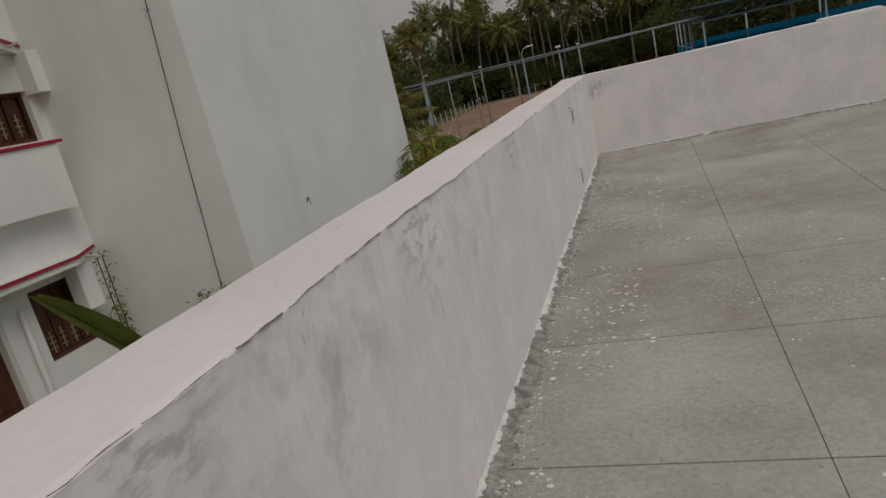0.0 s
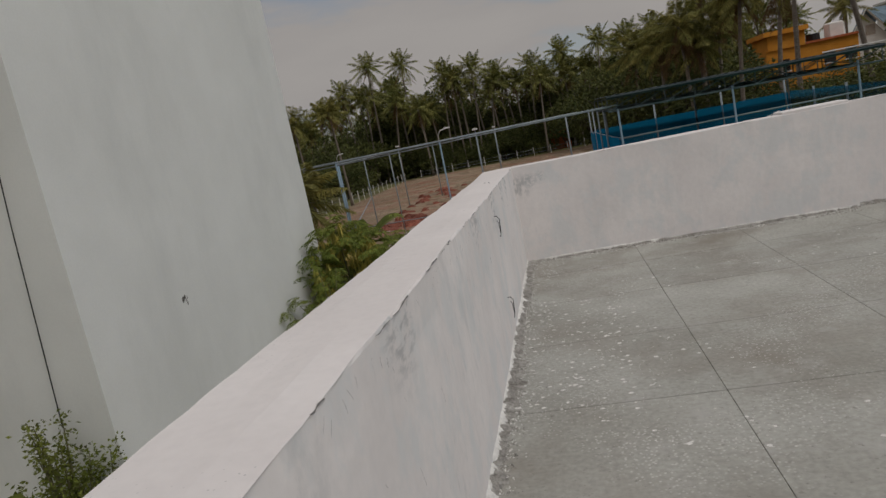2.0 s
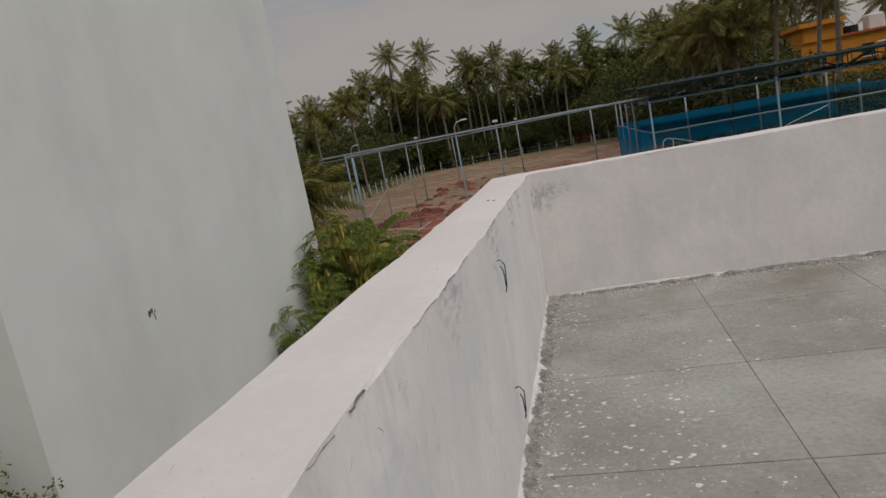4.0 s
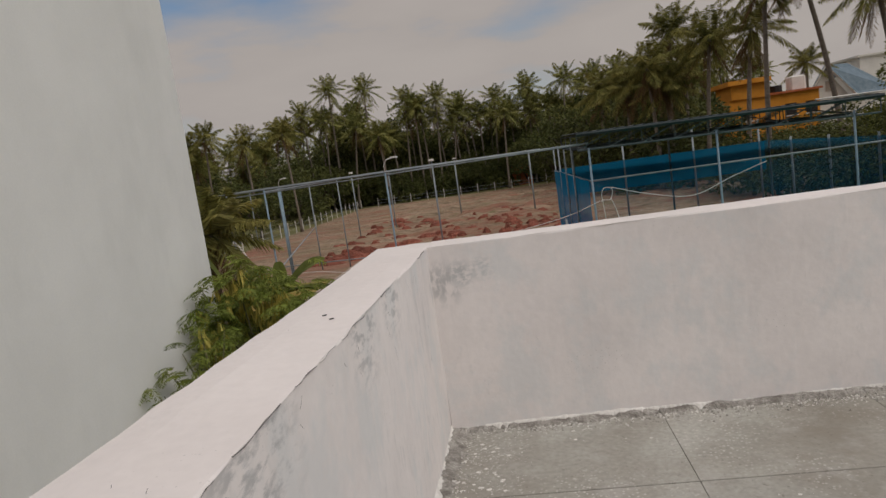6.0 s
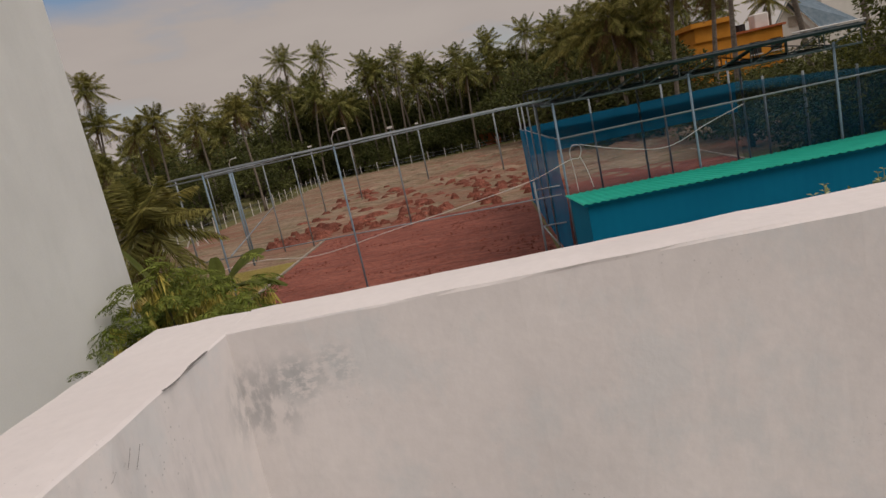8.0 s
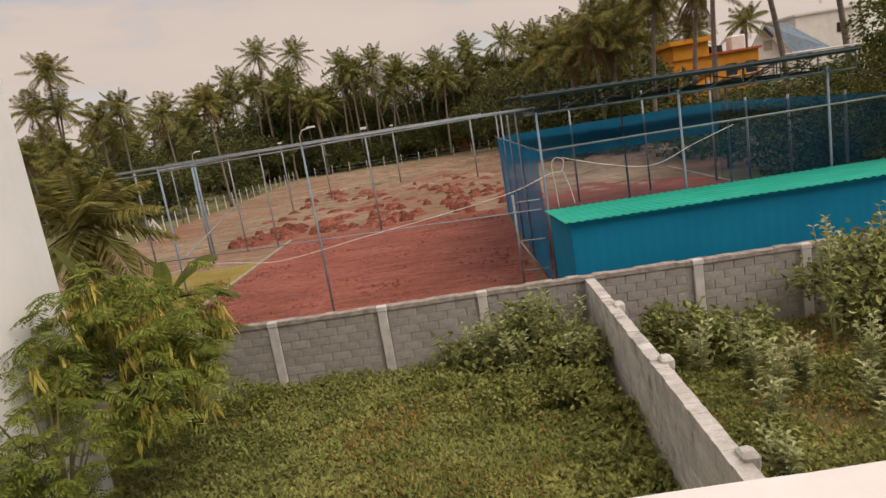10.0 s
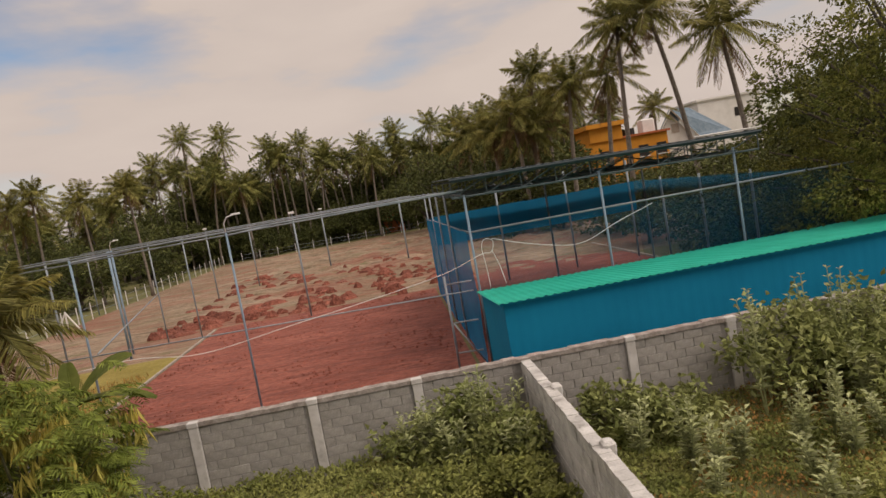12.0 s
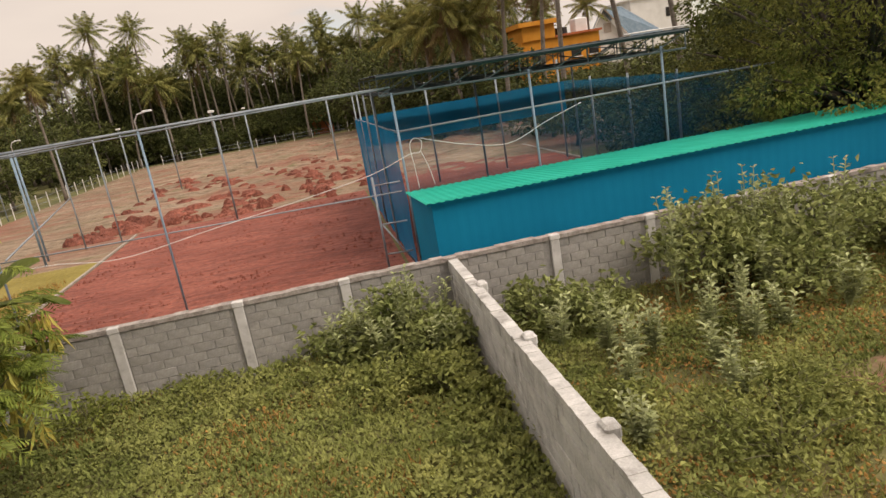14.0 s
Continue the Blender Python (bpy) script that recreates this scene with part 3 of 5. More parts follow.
for ya, yb, za, zb in [h for i, h in enumerate(holes) if i != 2]:
    win = bpart("window", Shape().box((-9.52, ya, za), (-9.42, ya + 0.07, zb)).box((-9.52, yb - 0.07, za), (-9.42, yb, zb)).box((-9.52, ya + 0.07, za), (-9.42, yb - 0.07, za + 0.07)).box((-9.52, ya + 0.07, zb - 0.07), (-9.42, yb - 0.07, zb)).box((-9.51, (ya + yb) / 2 - 0.03, za + 0.07), (-9.43, (ya + yb) / 2 + 0.03, zb - 0.07)), WOOD, "brown wooden window")
    k = 4
    for i in range(k):
        y = ya + 0.1 + (yb - ya - 0.2) * (i + 0.5) / k
        sh = Shape().box((-9.50, y - 0.13, za + 0.08), (-9.46, y + 0.13, zb - 0.08))
        ob = part("shutter", sh, WOOD, win)
        bar = Shape().tube([(-9.44, y, za + 0.12), (-9.44, y, za + 0.5)], 0.012, 6)
        for dz in (0.2, 0.3, 0.4):
            bar.tube([(-9.44, y - 0.06, za + dz), (-9.44, y + 0.06, za + dz)], 0.009, 6)
        part("window_bar", bar, BRASS, win)
door = bpart("door", Shape().box((-9.5, -2.55, -3.3), (-9.42, -1.42, -0.6)).box((-9.415, -2.4, -2.0), (-9.40, -1.55, -0.9)).box((-9.415, -2.4, -3.1), (-9.40, -1.55, -2.2)), WOOD, "brown panelled wooden door")
bpart("door_frame", Shape().box((-9.42, -1.42, -3.3), (-9.27, -1.33, -0.5)).box((-9.42, -2.65, -3.3), (-9.27, -2.55, -0.5)), HOUSEWHITE)
bpart("drain_pipe", Shape().tube([(-9.2, -1.02, -0.6), (-9.2, -1.06, -3.8)], 0.045, 8), PVC, "", None, True)


def sunshade(z, y0, y1, fin):
    """A projecting slab with a red rim, and a drop fin at its end."""
    s = Shape().add([(-9.3, y0, z - 0.13), (-8.7, y0, z - 0.13), (-8.7, y1 - 0.95, z - 0.13), (-9.3, y1, z - 0.13), (-9.3, y0, z), (-8.7, y0, z), (-8.7, y1 - 0.95, z), (-9.3, y1, z)],
                    [(3, 2, 1, 0), (4, 5, 6, 7), (0, 1, 5, 4), (1, 2, 6, 5), (2, 3, 7, 6), (3, 0, 4, 7)])
    sl = bpart("sunshade", s, BUILD)
    r = Shape().box((-8.695, y0, z - 0.03), (-8.665, y1 - 0.95, z + 0.025))
    r.add([(-8.695, y1 - 0.95, z - 0.03), (-8.665, y1 - 0.95, z - 0.03), (-9.27, y1 + 0.02, z - 0.03), (-9.3, y1 + 0.02, z - 0.03), (-8.695, y1 - 0.95, z + 0.025), (-8.665, y1 - 0.95, z + 0.025), (-9.27, y1 + 0.02, z + 0.025), (-9.3, y1 + 0.02, z + 0.025)],
          [(3, 2, 1, 0), (4, 5, 6, 7), (0, 1, 5, 4), (1, 2, 6, 5), (2, 3, 7, 6), (3, 0, 4, 7)])
    part("red_rim", r, RED, sl, "dark red painted rim")
    bpart("shade_fin", Shape().soft((-9.3, fin[0], fin[1]), (-8.98, fin[0] + 0.36, z - 0.13)), BUILD)
    part("outlet", Shape().tube([(-9.0, y1 - 0.5, z - 0.09), (-8.6, y1 - 0.62, z - 0.09)], 0.022, 8), PVC, sl)


sunshade(-0.06, -3.4, 0.86, (0.06, -1.05))
sunshade(3.55, -3.4, 0.86, (0.66, 2.72))
n = 10
bay = Shape()
bay.add([q for i in range(n + 1) for y in [-2.4 + 2.95 * i / n] for q in ((-9.3, y, 0.72 + 0.05 * math.sin(i / n * 3.1)), (-8.92, y, 0.72 + 0.05 * math.sin(i / n * 3.1)), (-8.92, y, 1.84), (-9.3, y, 1.84))],
        [(4 * i + k, 4 * i + (k + 1) % 4, 4 * i + 4 + (k + 1) % 4, 4 * i + 4 + k) for i in range(n) for k in range(4)] + [(3, 2, 1, 0), (4 * n, 4 * n + 1, 4 * n + 2, 4 * n + 3)])
bpart("bay_panel", bay, BUILD)
bpart("red_sill", Shape().box((-9.3, -2.42, 1.845), (-8.88, 0.66, 1.90)), RED, "dark red painted sill")
for k in range(9):
    y, z, r = 3.33 + R(-.07, .07), -0.36 + R(-.13, .13), R(0.012, 0.04)
    bpart("wall_scar", Shape().add([(-6.094, y + r * R(.5, 1) * math.cos(q), z + 1.8 * r * R(.5, 1) * math.sin(q)) for q in (0, 1, 2, 3, 4, 5)], [(0, 1, 2, 3, 4, 5)]), MORTAR)
cab = base("hanging_cable", (-6.6, 0.85, -1.2), "thin black cable hanging down the wall", "cable")
ob = part("cable", Shape().tube([(-6.40, 0.84, 5.2), (-6.49, 0.84, 3.5), (-6.65, 0.83, 1.4), (-6.83, 0.84, -1.4)], 0.008, 6), BLACK, cab, smooth=True)
ob.matrix_parent_inverse = Matrix.Translation(cab.location).inverted()
kn = Shape()
for a in range(6):
    kn.tube([(-6.49, 0.83, 3.45), (-6.49 + 0.07 * math.cos(a), 0.80, 3.43 + 0.09 * math.sin(a * 1.7))], 0.005, 4)
ob = part("knot", kn, BLACK, cab)
ob.matrix_parent_inverse = Matrix.Translation(cab.location).inverted()


# ---- plants: makers ----
def spray(s, c, n, spread, length, width, droop=0.3):
    """Leaves pointing out from the points c, in every direction."""
    for i in range(n):
        d = Vector((R(-1, 1), R(-1, 1), R(-0.5, 0.9))).normalized()
        p = Vector(c) + Vector((rng.gauss(0, spread), rng.gauss(0, spread), rng.gauss(0, spread * 0.8)))
        d.z -= droop * R(0, 1)
        s.leaf(p, d, d.cross(Vector((R(-1, 1), R(-1, 1), R(-1, 1)))), length * R(0.6, 1.2), width * R(0.7, 1.2))


def bush(name, place, h, r, leaves, size, material, label, category="bush", group="", clumps=26, aspect=0.55):
    """Several stems from one root, each ending in clumps of leaves."""
    b = base(name, place, label, category, group)
    st, lf = Shape(), Shape()
    for i in range(clumps):
        a, q = R(0, 6.28), R(0, 1) ** 0.6
        top = Vector((r * q * math.cos(a), r * q * math.sin(a), h * R(0.35, 1.0) * (1 - 0.35 * q * q)))
        mid = top * 0.5 + Vector((R(-.1, .1) * r, R(-.1, .1) * r, h * 0.12))
        st.tube([(0, 0, -0.05), mid, top], [0.022 * h ** 0.5, 0.014 * h ** 0.5, 0.005], 5)
        for t in (0.55, 0.8, 1.0):
            c = mid.lerp(top, t) if t < 1 else top
            spray(lf, c, leaves // (clumps * 3) + 1, r * 0.15, size, size * aspect)
    part("stem", st, STEM, b)
    part("foliage", lf, material, b)
    return b


def frond(s, base_p, yaw, elev, length, leaflets, width, droop, hang, thick=0.02, blade=0.1):
    """A feather leaf: an arching rib and two rows of leaflets."""
    d0 = turn((math.cos(elev), 0, math.sin(elev)), yaw)
    flat = turn((0, 1, 0), yaw)
    pts = []
    for i in range(9):
        t = i / 8
        pts.append(base_p + d0 * length * t + Vector((0, 0, -droop * length * t * t)))
    s.tube(pts, [thick * (1 - 0.85 * i / 8) for i in range(9)], 4)
    for i in range(leaflets):
        t = 0.1 + 0.9 * (i + R(0, 0.6)) / leaflets
        k = min(7, int(t * 8))
        p = pts[k].lerp(pts[k + 1], t * 8 - k)
        ax = (pts[k + 1] - pts[k]).normalized()
        ln = width * (math.sin(math.pi * min(1, t * 0.85 + 0.12)) ** 0.7) * R(0.8, 1.1)
        for sg in (-1, 1):
            d = (flat * sg + ax * R(0.35, 0.7) + Vector((0, 0, -hang * R(0.5, 1.3)))).normalized()
            s.leaf(p, d, ax, ln, width * blade, 0.1)


def palm(name, place, height, lean, crown, frond_len, label, n=20, dead=4, material=None, group="", r=0.15, leaflets=24, category="palm tree", droop=0.28, hang=0.65, blade=0.1):
    """A curved ringed trunk and a star of arching feather leaves: the young ones upright, the old ones hanging."""
    b = base(name, place, label, category, group)
    top = Vector((lean[0], lean[1], height))
    path = [Vector((top.x * t ** 1.6, top.y * t ** 1.6, height * t)) for t in [i / 12 for i in range(13)]]
    part("trunk", Shape().tube(path, [r * (1.5 if i == 0 else 1.0 - 0.35 * i / 12) for i in range(13)], 8), TRUNK, b, smooth=True)
    s, dd = Shape(), Shape()
    for i in range(n):
        q = (i + 0.5) / n
        e = 1.38 - 2.0 * q ** 1.15 + R(-.14, .14)
        frond(s, top, i * 2.39996 + R(-.25, .25), e, frond_len * R(0.82, 1.1) * (0.8 + 0.2 * math.sin(math.pi * q)), leaflets, crown, droop * (0.55 + 0.9 * q) * R(0.7, 1.3), hang * (0.4 + 0.9 * q), 0.035, blade)
    part("crown", s, material or PALM, b)
    if dead:
        for i in range(dead):
            frond(dd, top - Vector((0, 0, 0.25)), R(0, 6.28), R(-1.35, -0.7), frond_len * R(0.6, 0.85), leaflets - 6, crown * 0.7, 0.15, 0.9, 0.03, blade)
        for i in range(7):
            a = R(0, 6.28)
            dd.tube([top + Vector((0.25 * math.cos(a), 0.25 * math.sin(a), -0.35)), top + Vector((0.3 * math.cos(a), 0.3 * math.sin(a), -0.65))], [0.11, 0.06], 6)
        part("withered_fronds", dd, DEADPALM, b, "brown withered hanging fronds")
    return b


def broadleaf(name, place, height, radius, leaves, size, material, label, group="", trunk_r=0.25, lobes=14, low=0.35, flat=0.75, gap=-0.22):
    """A tree: trunk, limbs, and an uneven crown of separate leaves gathered round the limb ends."""
    b = base(name, place, label, "tree", group)
    tr = Shape()
    fork = height * low
    tr.tube([(0, 0, -0.1), (0.1, 0.05, fork * 0.5), (0.0, 0.1, fork)], [trunk_r * 1.3, trunk_r, trunk_r * 0.8], 8)
    cr = Shape()
    for i in range(lobes):
        a, q = i * 2.4 + R(-.3, .3), math.sqrt((i + 0.6) / lobes)
        end = Vector((radius * 0.78 * q * math.cos(a), radius * 0.78 * q * math.sin(a), fork + (height - fork) * R(0.0, 0.95) * (1 - 0.5 * q * q)))
        mid = Vector((end.x * 0.45, end.y * 0.45, fork + (end.z - fork) * 0.6))
        tr.tube([(0, 0.1, fork * 0.95), mid, end], [trunk_r * 0.5, trunk_r * 0.28, trunk_r * 0.08], 6)
        lr = radius * R(0.24, 0.42) * min(1.0, (22 / lobes) ** 0.4)
        for j in range(leaves // lobes):
            d = Vector((rng.gauss(0, 1), rng.gauss(0, 1), rng.gauss(0, 1))).normalized()
            if nz3(d.x * 2 + i, d.y * 2, d.z * 2) < gap:
                continue
            p = end + Vector((d.x * lr, d.y * lr, d.z * lr * flat)) * R(0.35, 1.0) ** 0.5
            o = (d + Vector((R(-.8, .8), R(-.8, .8), R(-1.0, .4)))).normalized()
            cr.leaf(p, o, o.cross(Vector((R(-1, 1), R(-1, 1), R(-1, 1)))), size * R(0.6, 1.3), size * 0.5 * R(0.7, 1.2))
    part("trunk", tr, BARK, b, smooth=True)
    part("crown", cr, material, b)
    return b


def banana(place, leaves, height, label, first=0.0):
    b = base("banana_plant", place, label, "banana plant", "banana plants")
    part("stem", Shape().tube([(0, 0, -0.05), (0.03, 0.02, height * 0.5), (0, 0, height)], [0.12, 0.1, 0.06], 8), STEM, b, smooth=True)
    for i, (yaw, elev, ln, *roll) in enumerate(leaves):
        s = Shape()
        d0, flat = turn((math.cos(elev), 0, math.sin(elev)), yaw), turn((0, 1, 0), yaw)
        if roll:
            flat = flat * math.cos(roll[0]) + d0.cross(flat) * math.sin(roll[0])
        n, pts = 14, []
        for k in range(n + 1):
            t = k / n
            c = Vector((0, 0, height * 0.95)) + d0 * ln * t + Vector((0, 0, -(0.12 if elev > 0.9 else 0.35) * ln * t * t))
            w = 0.17 * ln ** 0.5 * (0.06 if t < 0.12 else math.sin(math.pi * (t - 0.1) / 0.92) ** 0.45 + 0.02)
            rag = 1 + 0.05 * math.sin(k * 7.1 + i)
            up = Vector((0, 0, 0.22 * w))
            pts += [c - flat * w * rag + up, c - flat * w * 0.5 + up * 0.6, c, c + flat * w * 0.5 + up * 0.6, c + flat * w * rag + up]
        s.add(pts, [(k * 5 + j, k * 5 + j + 1, k * 5 + j + 6, k * 5 + j + 5) for k in range(n) for j in range(4)])
        s.tube([pts[k * 5 + 2] - Vector((0, 0, 0.008)) for k in range(n + 1)], [0.03 * (1 - 0.9 * k / n) for k in range(n + 1)], 5)
        part("leaf", s, BANANA, b, smooth=False)
    return b


def feather_tree(name, place, h, r, fronds, label, pods=0, size=0.38):
    """A light tree of double-feathered leaves with hanging pods."""
    b = base(name, place, label, "tree")
    st, lf = Shape(), Shape()
    st.tube([(0, 0, -0.1), (0.05, 0, h * 0.4), (0, 0.05, h * 0.6)], [0.07, 0.05, 0.04], 7)
    ends = []
    for i in range(20):
        a, q = i * 2.4, math.sqrt((i + 0.7) / 20)
        e = Vector((r * q * math.cos(a), r * q * math.sin(a), h * (0.42 + 0.58 * R(0.15, 1) * (1 - 0.55 * q * q))))
        st.tube([(0.05, 0, h * 0.3), Vector((e.x * 0.5, e.y * 0.5, e.z * 0.75)), e], [0.03, 0.02, 0.006], 5)
        ends.append(e)
    for i in range(fronds):
        e = ends[i % len(ends)] + Vector((rng.gauss(0, r * 0.13), rng.gauss(0, r * 0.13), rng.gauss(-0.1, h * 0.07)))
        yaw = R(0, 6.28)
        for k in range(3):
            frond(lf, e, yaw + (k - 1) * 0.5, R(-0.2, 0.5), size * R(0.8, 1.2), 8, size * 0.40, 0.5, 0.4, 0.004, 0.2)
    for i in range(pods):
        e = ends[i % len(ends)] + Vector((rng.gauss(0, r * 0.12), rng.gauss(0, r * 0.12), rng.gauss(-0.25, 0.2)))
        pd = Shape()
        for k in range(6):
            d = Vector((R(-.35, .35), R(-.35, .35), -1))
            pd.leaf(e + Vector((R(-.05, .05), R(-.05, .05), 0)), d, d.cross(Vector((R(-1, 1), R(-1, 1), 0.1))), R(0.26, 0.48), 0.046, 0.3)
        part("seed_pod", pd, POD, b, "yellow-green hanging seed pod")
    part("woody_frame", st, STEM, b)
    part("foliage", lf, FEATHER, b)
    return b


# ---- ground ----
def sheet(name, x0, x1, y0, y1, step, z, amp, material, label, category="ground", freq=0.5, kind="structure", ridge=0.0):
    s = Shape()
    nx, ny = max(1, round((x1 - x0) / step)), max(1, round((y1 - y0) / step))
    pts = []
    for j in range(ny + 1):
        for i in range(nx + 1):
            x, y = x0 + (x1 - x0) * i / nx, y0 + (y1 - y0) * j / ny
            rim = min(1.0, 3.0 * min(i, nx - i) / nx, 3.0 * min(j, ny - j) / ny)
            pts.append((x, y, z + amp * rim * (0.5 + 0.7 * nz3(x, y, 0, freq) + 0.35 * nz3(x, y, 4, freq * 4)) + ridge * rim * abs(nz3(x * 0.35, y * 1.5, 7, 1.0))))
    w = nx + 1
    s.add(pts, [(j * w + i, j * w + i + 1, (j + 1) * w + i + 1, (j + 1) * w + i) for j in range(ny) for i in range(nx)])
    return alone(name, s, material, label, category, kind=kind, smooth=True)


alone("ground", Shape().add([(-1500, -1500, GZ), (1500, -1500, GZ), (1500, 1500, GZ), (-1500, 1500, GZ)], [(0, 1, 2, 3)]), GROUND, "weedy green ground", "ground", kind="structure")
sheet("field_ground", -24.0, 45.0, 36.2, 98.0, 0.32, GZ + 0.008, 0.30, BROWN, "bare brown and red ploughed earth", freq=0.45, ridge=0.45)
sheet("court_ground", -9.55, 2.45, 13.62, 36.6, 0.2, GZ + 0.012, 0.05, REDSOIL, "levelled red soil court", freq=0.8, ridge=0.09)
sheet("net_court_ground", 2.55, 13.6, 18.2, 53.0, 0.4, GZ + 0.016, 0.05, REDSOIL, "levelled red soil court under the net", freq=0.8)
sheet("grass_verge", -17.5, -9.75, 14.2, 30.5, 0.3, GZ + 0.01, 0.08, GRASSY, "dry yellow-green grass beside the court", freq=0.7)
sheet("sandy_ground", -24.0, -9.75, 30.4, 36.3, 0.4, GZ + 0.006, 0.1, BROWN, "pale sandy earth", freq=0.6)
kb = base("court_kerb", (-9.65, 13.7, GZ), "low concrete kerb along the red court", "kerb")
for i in range(17):
    ob = part("kerb_stone", Shape().soft((-0.05, i * 1.32, -0.05), (0.05, i * 1.32 + 1.3, 0.08), 0.012), KERB, kb)
kb2 = base("court_kerb", (13.7, 18.2, GZ), "low concrete kerb along the netted court", "kerb")
for i in range(26):
    part("kerb_stone", Shape().soft((-0.08, i * 1.32, -0.05), (0.08, i * 1.32 + 1.3, 0.09), 0.015), KERB, kb2)
for i in range(190):
    x, y = R(-14, 5), 36.5 + 26 * R(0, 1) ** 1.5
    r, h = R(0.2, 0.75), R(0.14, 0.42)
    s, k = Shape(), 11
    rings = [[(r * 1.25 * q * R(0.6, 1.3) * math.cos(6.283 * j / k), r * 0.7 * q * R(0.6, 1.3) * math.sin(6.283 * j / k), zz * h * R(0.6, 1.3)) for j in range(k)] for q, zz in ((1, -0.5), (0.72, 0.4), (0.42, 0.85))]
    s.add(sum(rings, []) + [(R(-.1, .1), 0, h)], [(a * k + j, a * k + (j + 1) % k, (a + 1) * k + (j + 1) % k, (a + 1) * k + j) for a in range(2) for j in range(k)] + [(2 * k + j, 2 * k + (j + 1) % k, 3 * k) for j in range(k)])
    ob = alone("dirt_mound", s, MOUND, "loose mound of red soil", "dirt mound", "mounds of red soil")
    ob.location = (x, y, GZ + 0.06)
s = Shape()
for i in range(2600):
    x, y = R(-9.3, 2.3), R(14, 36.2)
    if nz3(x, y, 6, 0.6) < 0.0:
        continue
    r = R(0.02, 0.07)
    s.add([(x - r * R(.7, 1.4), y, GZ + 0.02), (x, y - r, GZ + 0.02), (x + r * R(.7, 1.4), y, GZ + 0.02), (x, y + r, GZ + 0.02), (x, y, GZ + 0.05 + r * 0.9)], [(0, 1, 4), (1, 2, 4), (2, 3, 4), (3, 0, 4)])
alone("soil_clods", s, REDSOIL, "small loose clods on the red court", "clods", kind="stuff")

# ---- boundary walls ----
WY = 13.27
PX = [-8.6, -6.3, -3.98, -1.57, 0.6, 2.9, 5.17, 7.4, 9.65, 11.92, 14.2, 16.5, 18.8]
bw = base("boundary_wall", (0, WY, GZ), "grey concrete-block compound wall with whitish pillars", "wall", kind="structure")
part("core", Shape().box((-11, 0.012, -0.1), (24, 0.15, 1.52)), MORTAR, bw)
cs = Shape()
n = 120
for i in range(n):
    x0, x1 = -11 + 35 * i / n, -11 + 35 * (i + 1) / n
    cs.box((x0, -0.035 + R(-.008, .008), 1.521), (x1, 0.19, 1.60 + R(0, 0.025)))
part("coping", cs, COPING, bw)
for x in PX:
    part("pillar", Shape().soft((x - 0.1, -0.05, -0.1), (x + 0.1, 0.17, 1.52 if x != 2.9 else 1.5), 0.012), PILLAR, bw)
    if x != 2.9:
        part("pillar_cap", Shape().soft((x - 0.115, -0.06, 1.521), (x + 0.115, 0.1, 1.625), 0.015), PILLAR, bw)

div = base("divider_wall", (2.9, 0.5, GZ), "weathered grey block wall dividing the overgrown yards", "wall", kind="structure")
part("core", Shape().box((-0.075, 0, -0.1), (0.075, WY - 0.56, 1.50)), MORTAR, div)
cs = Shape()
n = 90
L = WY - 0.56
for i in range(n):
    y0, y1 = L * i / n, L * (i + 1) / n
    w = 0.014 * nz3(i * 0.4, 3)
    cs.box((-0.10 + w + R(-.006, .006), y0, 1.501), (0.10 + w, y1, 1.565 + 0.02 * nz3(i * 0.7, 1) + R(0, .012)))
part("coping", cs, LIMEWALL, div)
for y in (10.6, 7.85, 5.2, 2.5):
    part("pillar", Shape().soft((-0.095, y - 0.1, -0.1), (0.19, y + 0.1, 1.50), 0.015), PILLAR, div)
    part("pillar_cap", Shape().soft((0.02, y - 0.12, 1.501), (0.2, y + 0.12, 1.64), 0.03), LIMEWALL, div)
cs = Shape()
for c in range(8):
    y = 0.05 + 0.22 * (c % 2)
    while y < L - 0.3:
        o = R(0, 0.012)
        cs.box((-0.09 - o, y, c * 0.187 + 0.01), (-0.05, y + 0.43, c * 0.187 + 0.178))
        y += 0.445
tagged(part("block_courses", cs, LIMEWALL, div), kind="stuff")

# ---- blue shed ----
SX0, SX1, SY0, SY1 = 2.8, 24.0, 14.3, 18.05
shed = base("site_shed", (SX0, SY0, GZ), "long blue sheet-metal shed with a teal corrugated roof", "shed")


def corrugated(x0, x1, pitch, depth, place):
    """A corrugated strip: place(x, wave, end) gives the two ends of each rib line."""
    s, n = Shape(), int((x1 - x0) / (pitch / 4))
    pts = []
    for i in range(n + 1):
        x = x0 + (x1 - x0) * i / n
        pts += place(x, depth * (0, 1, 1, 0)[i % 4])
    return s.add(pts, [(2 * i, 2 * i + 1, 2 * i + 3, 2 * i + 2) for i in range(n)])


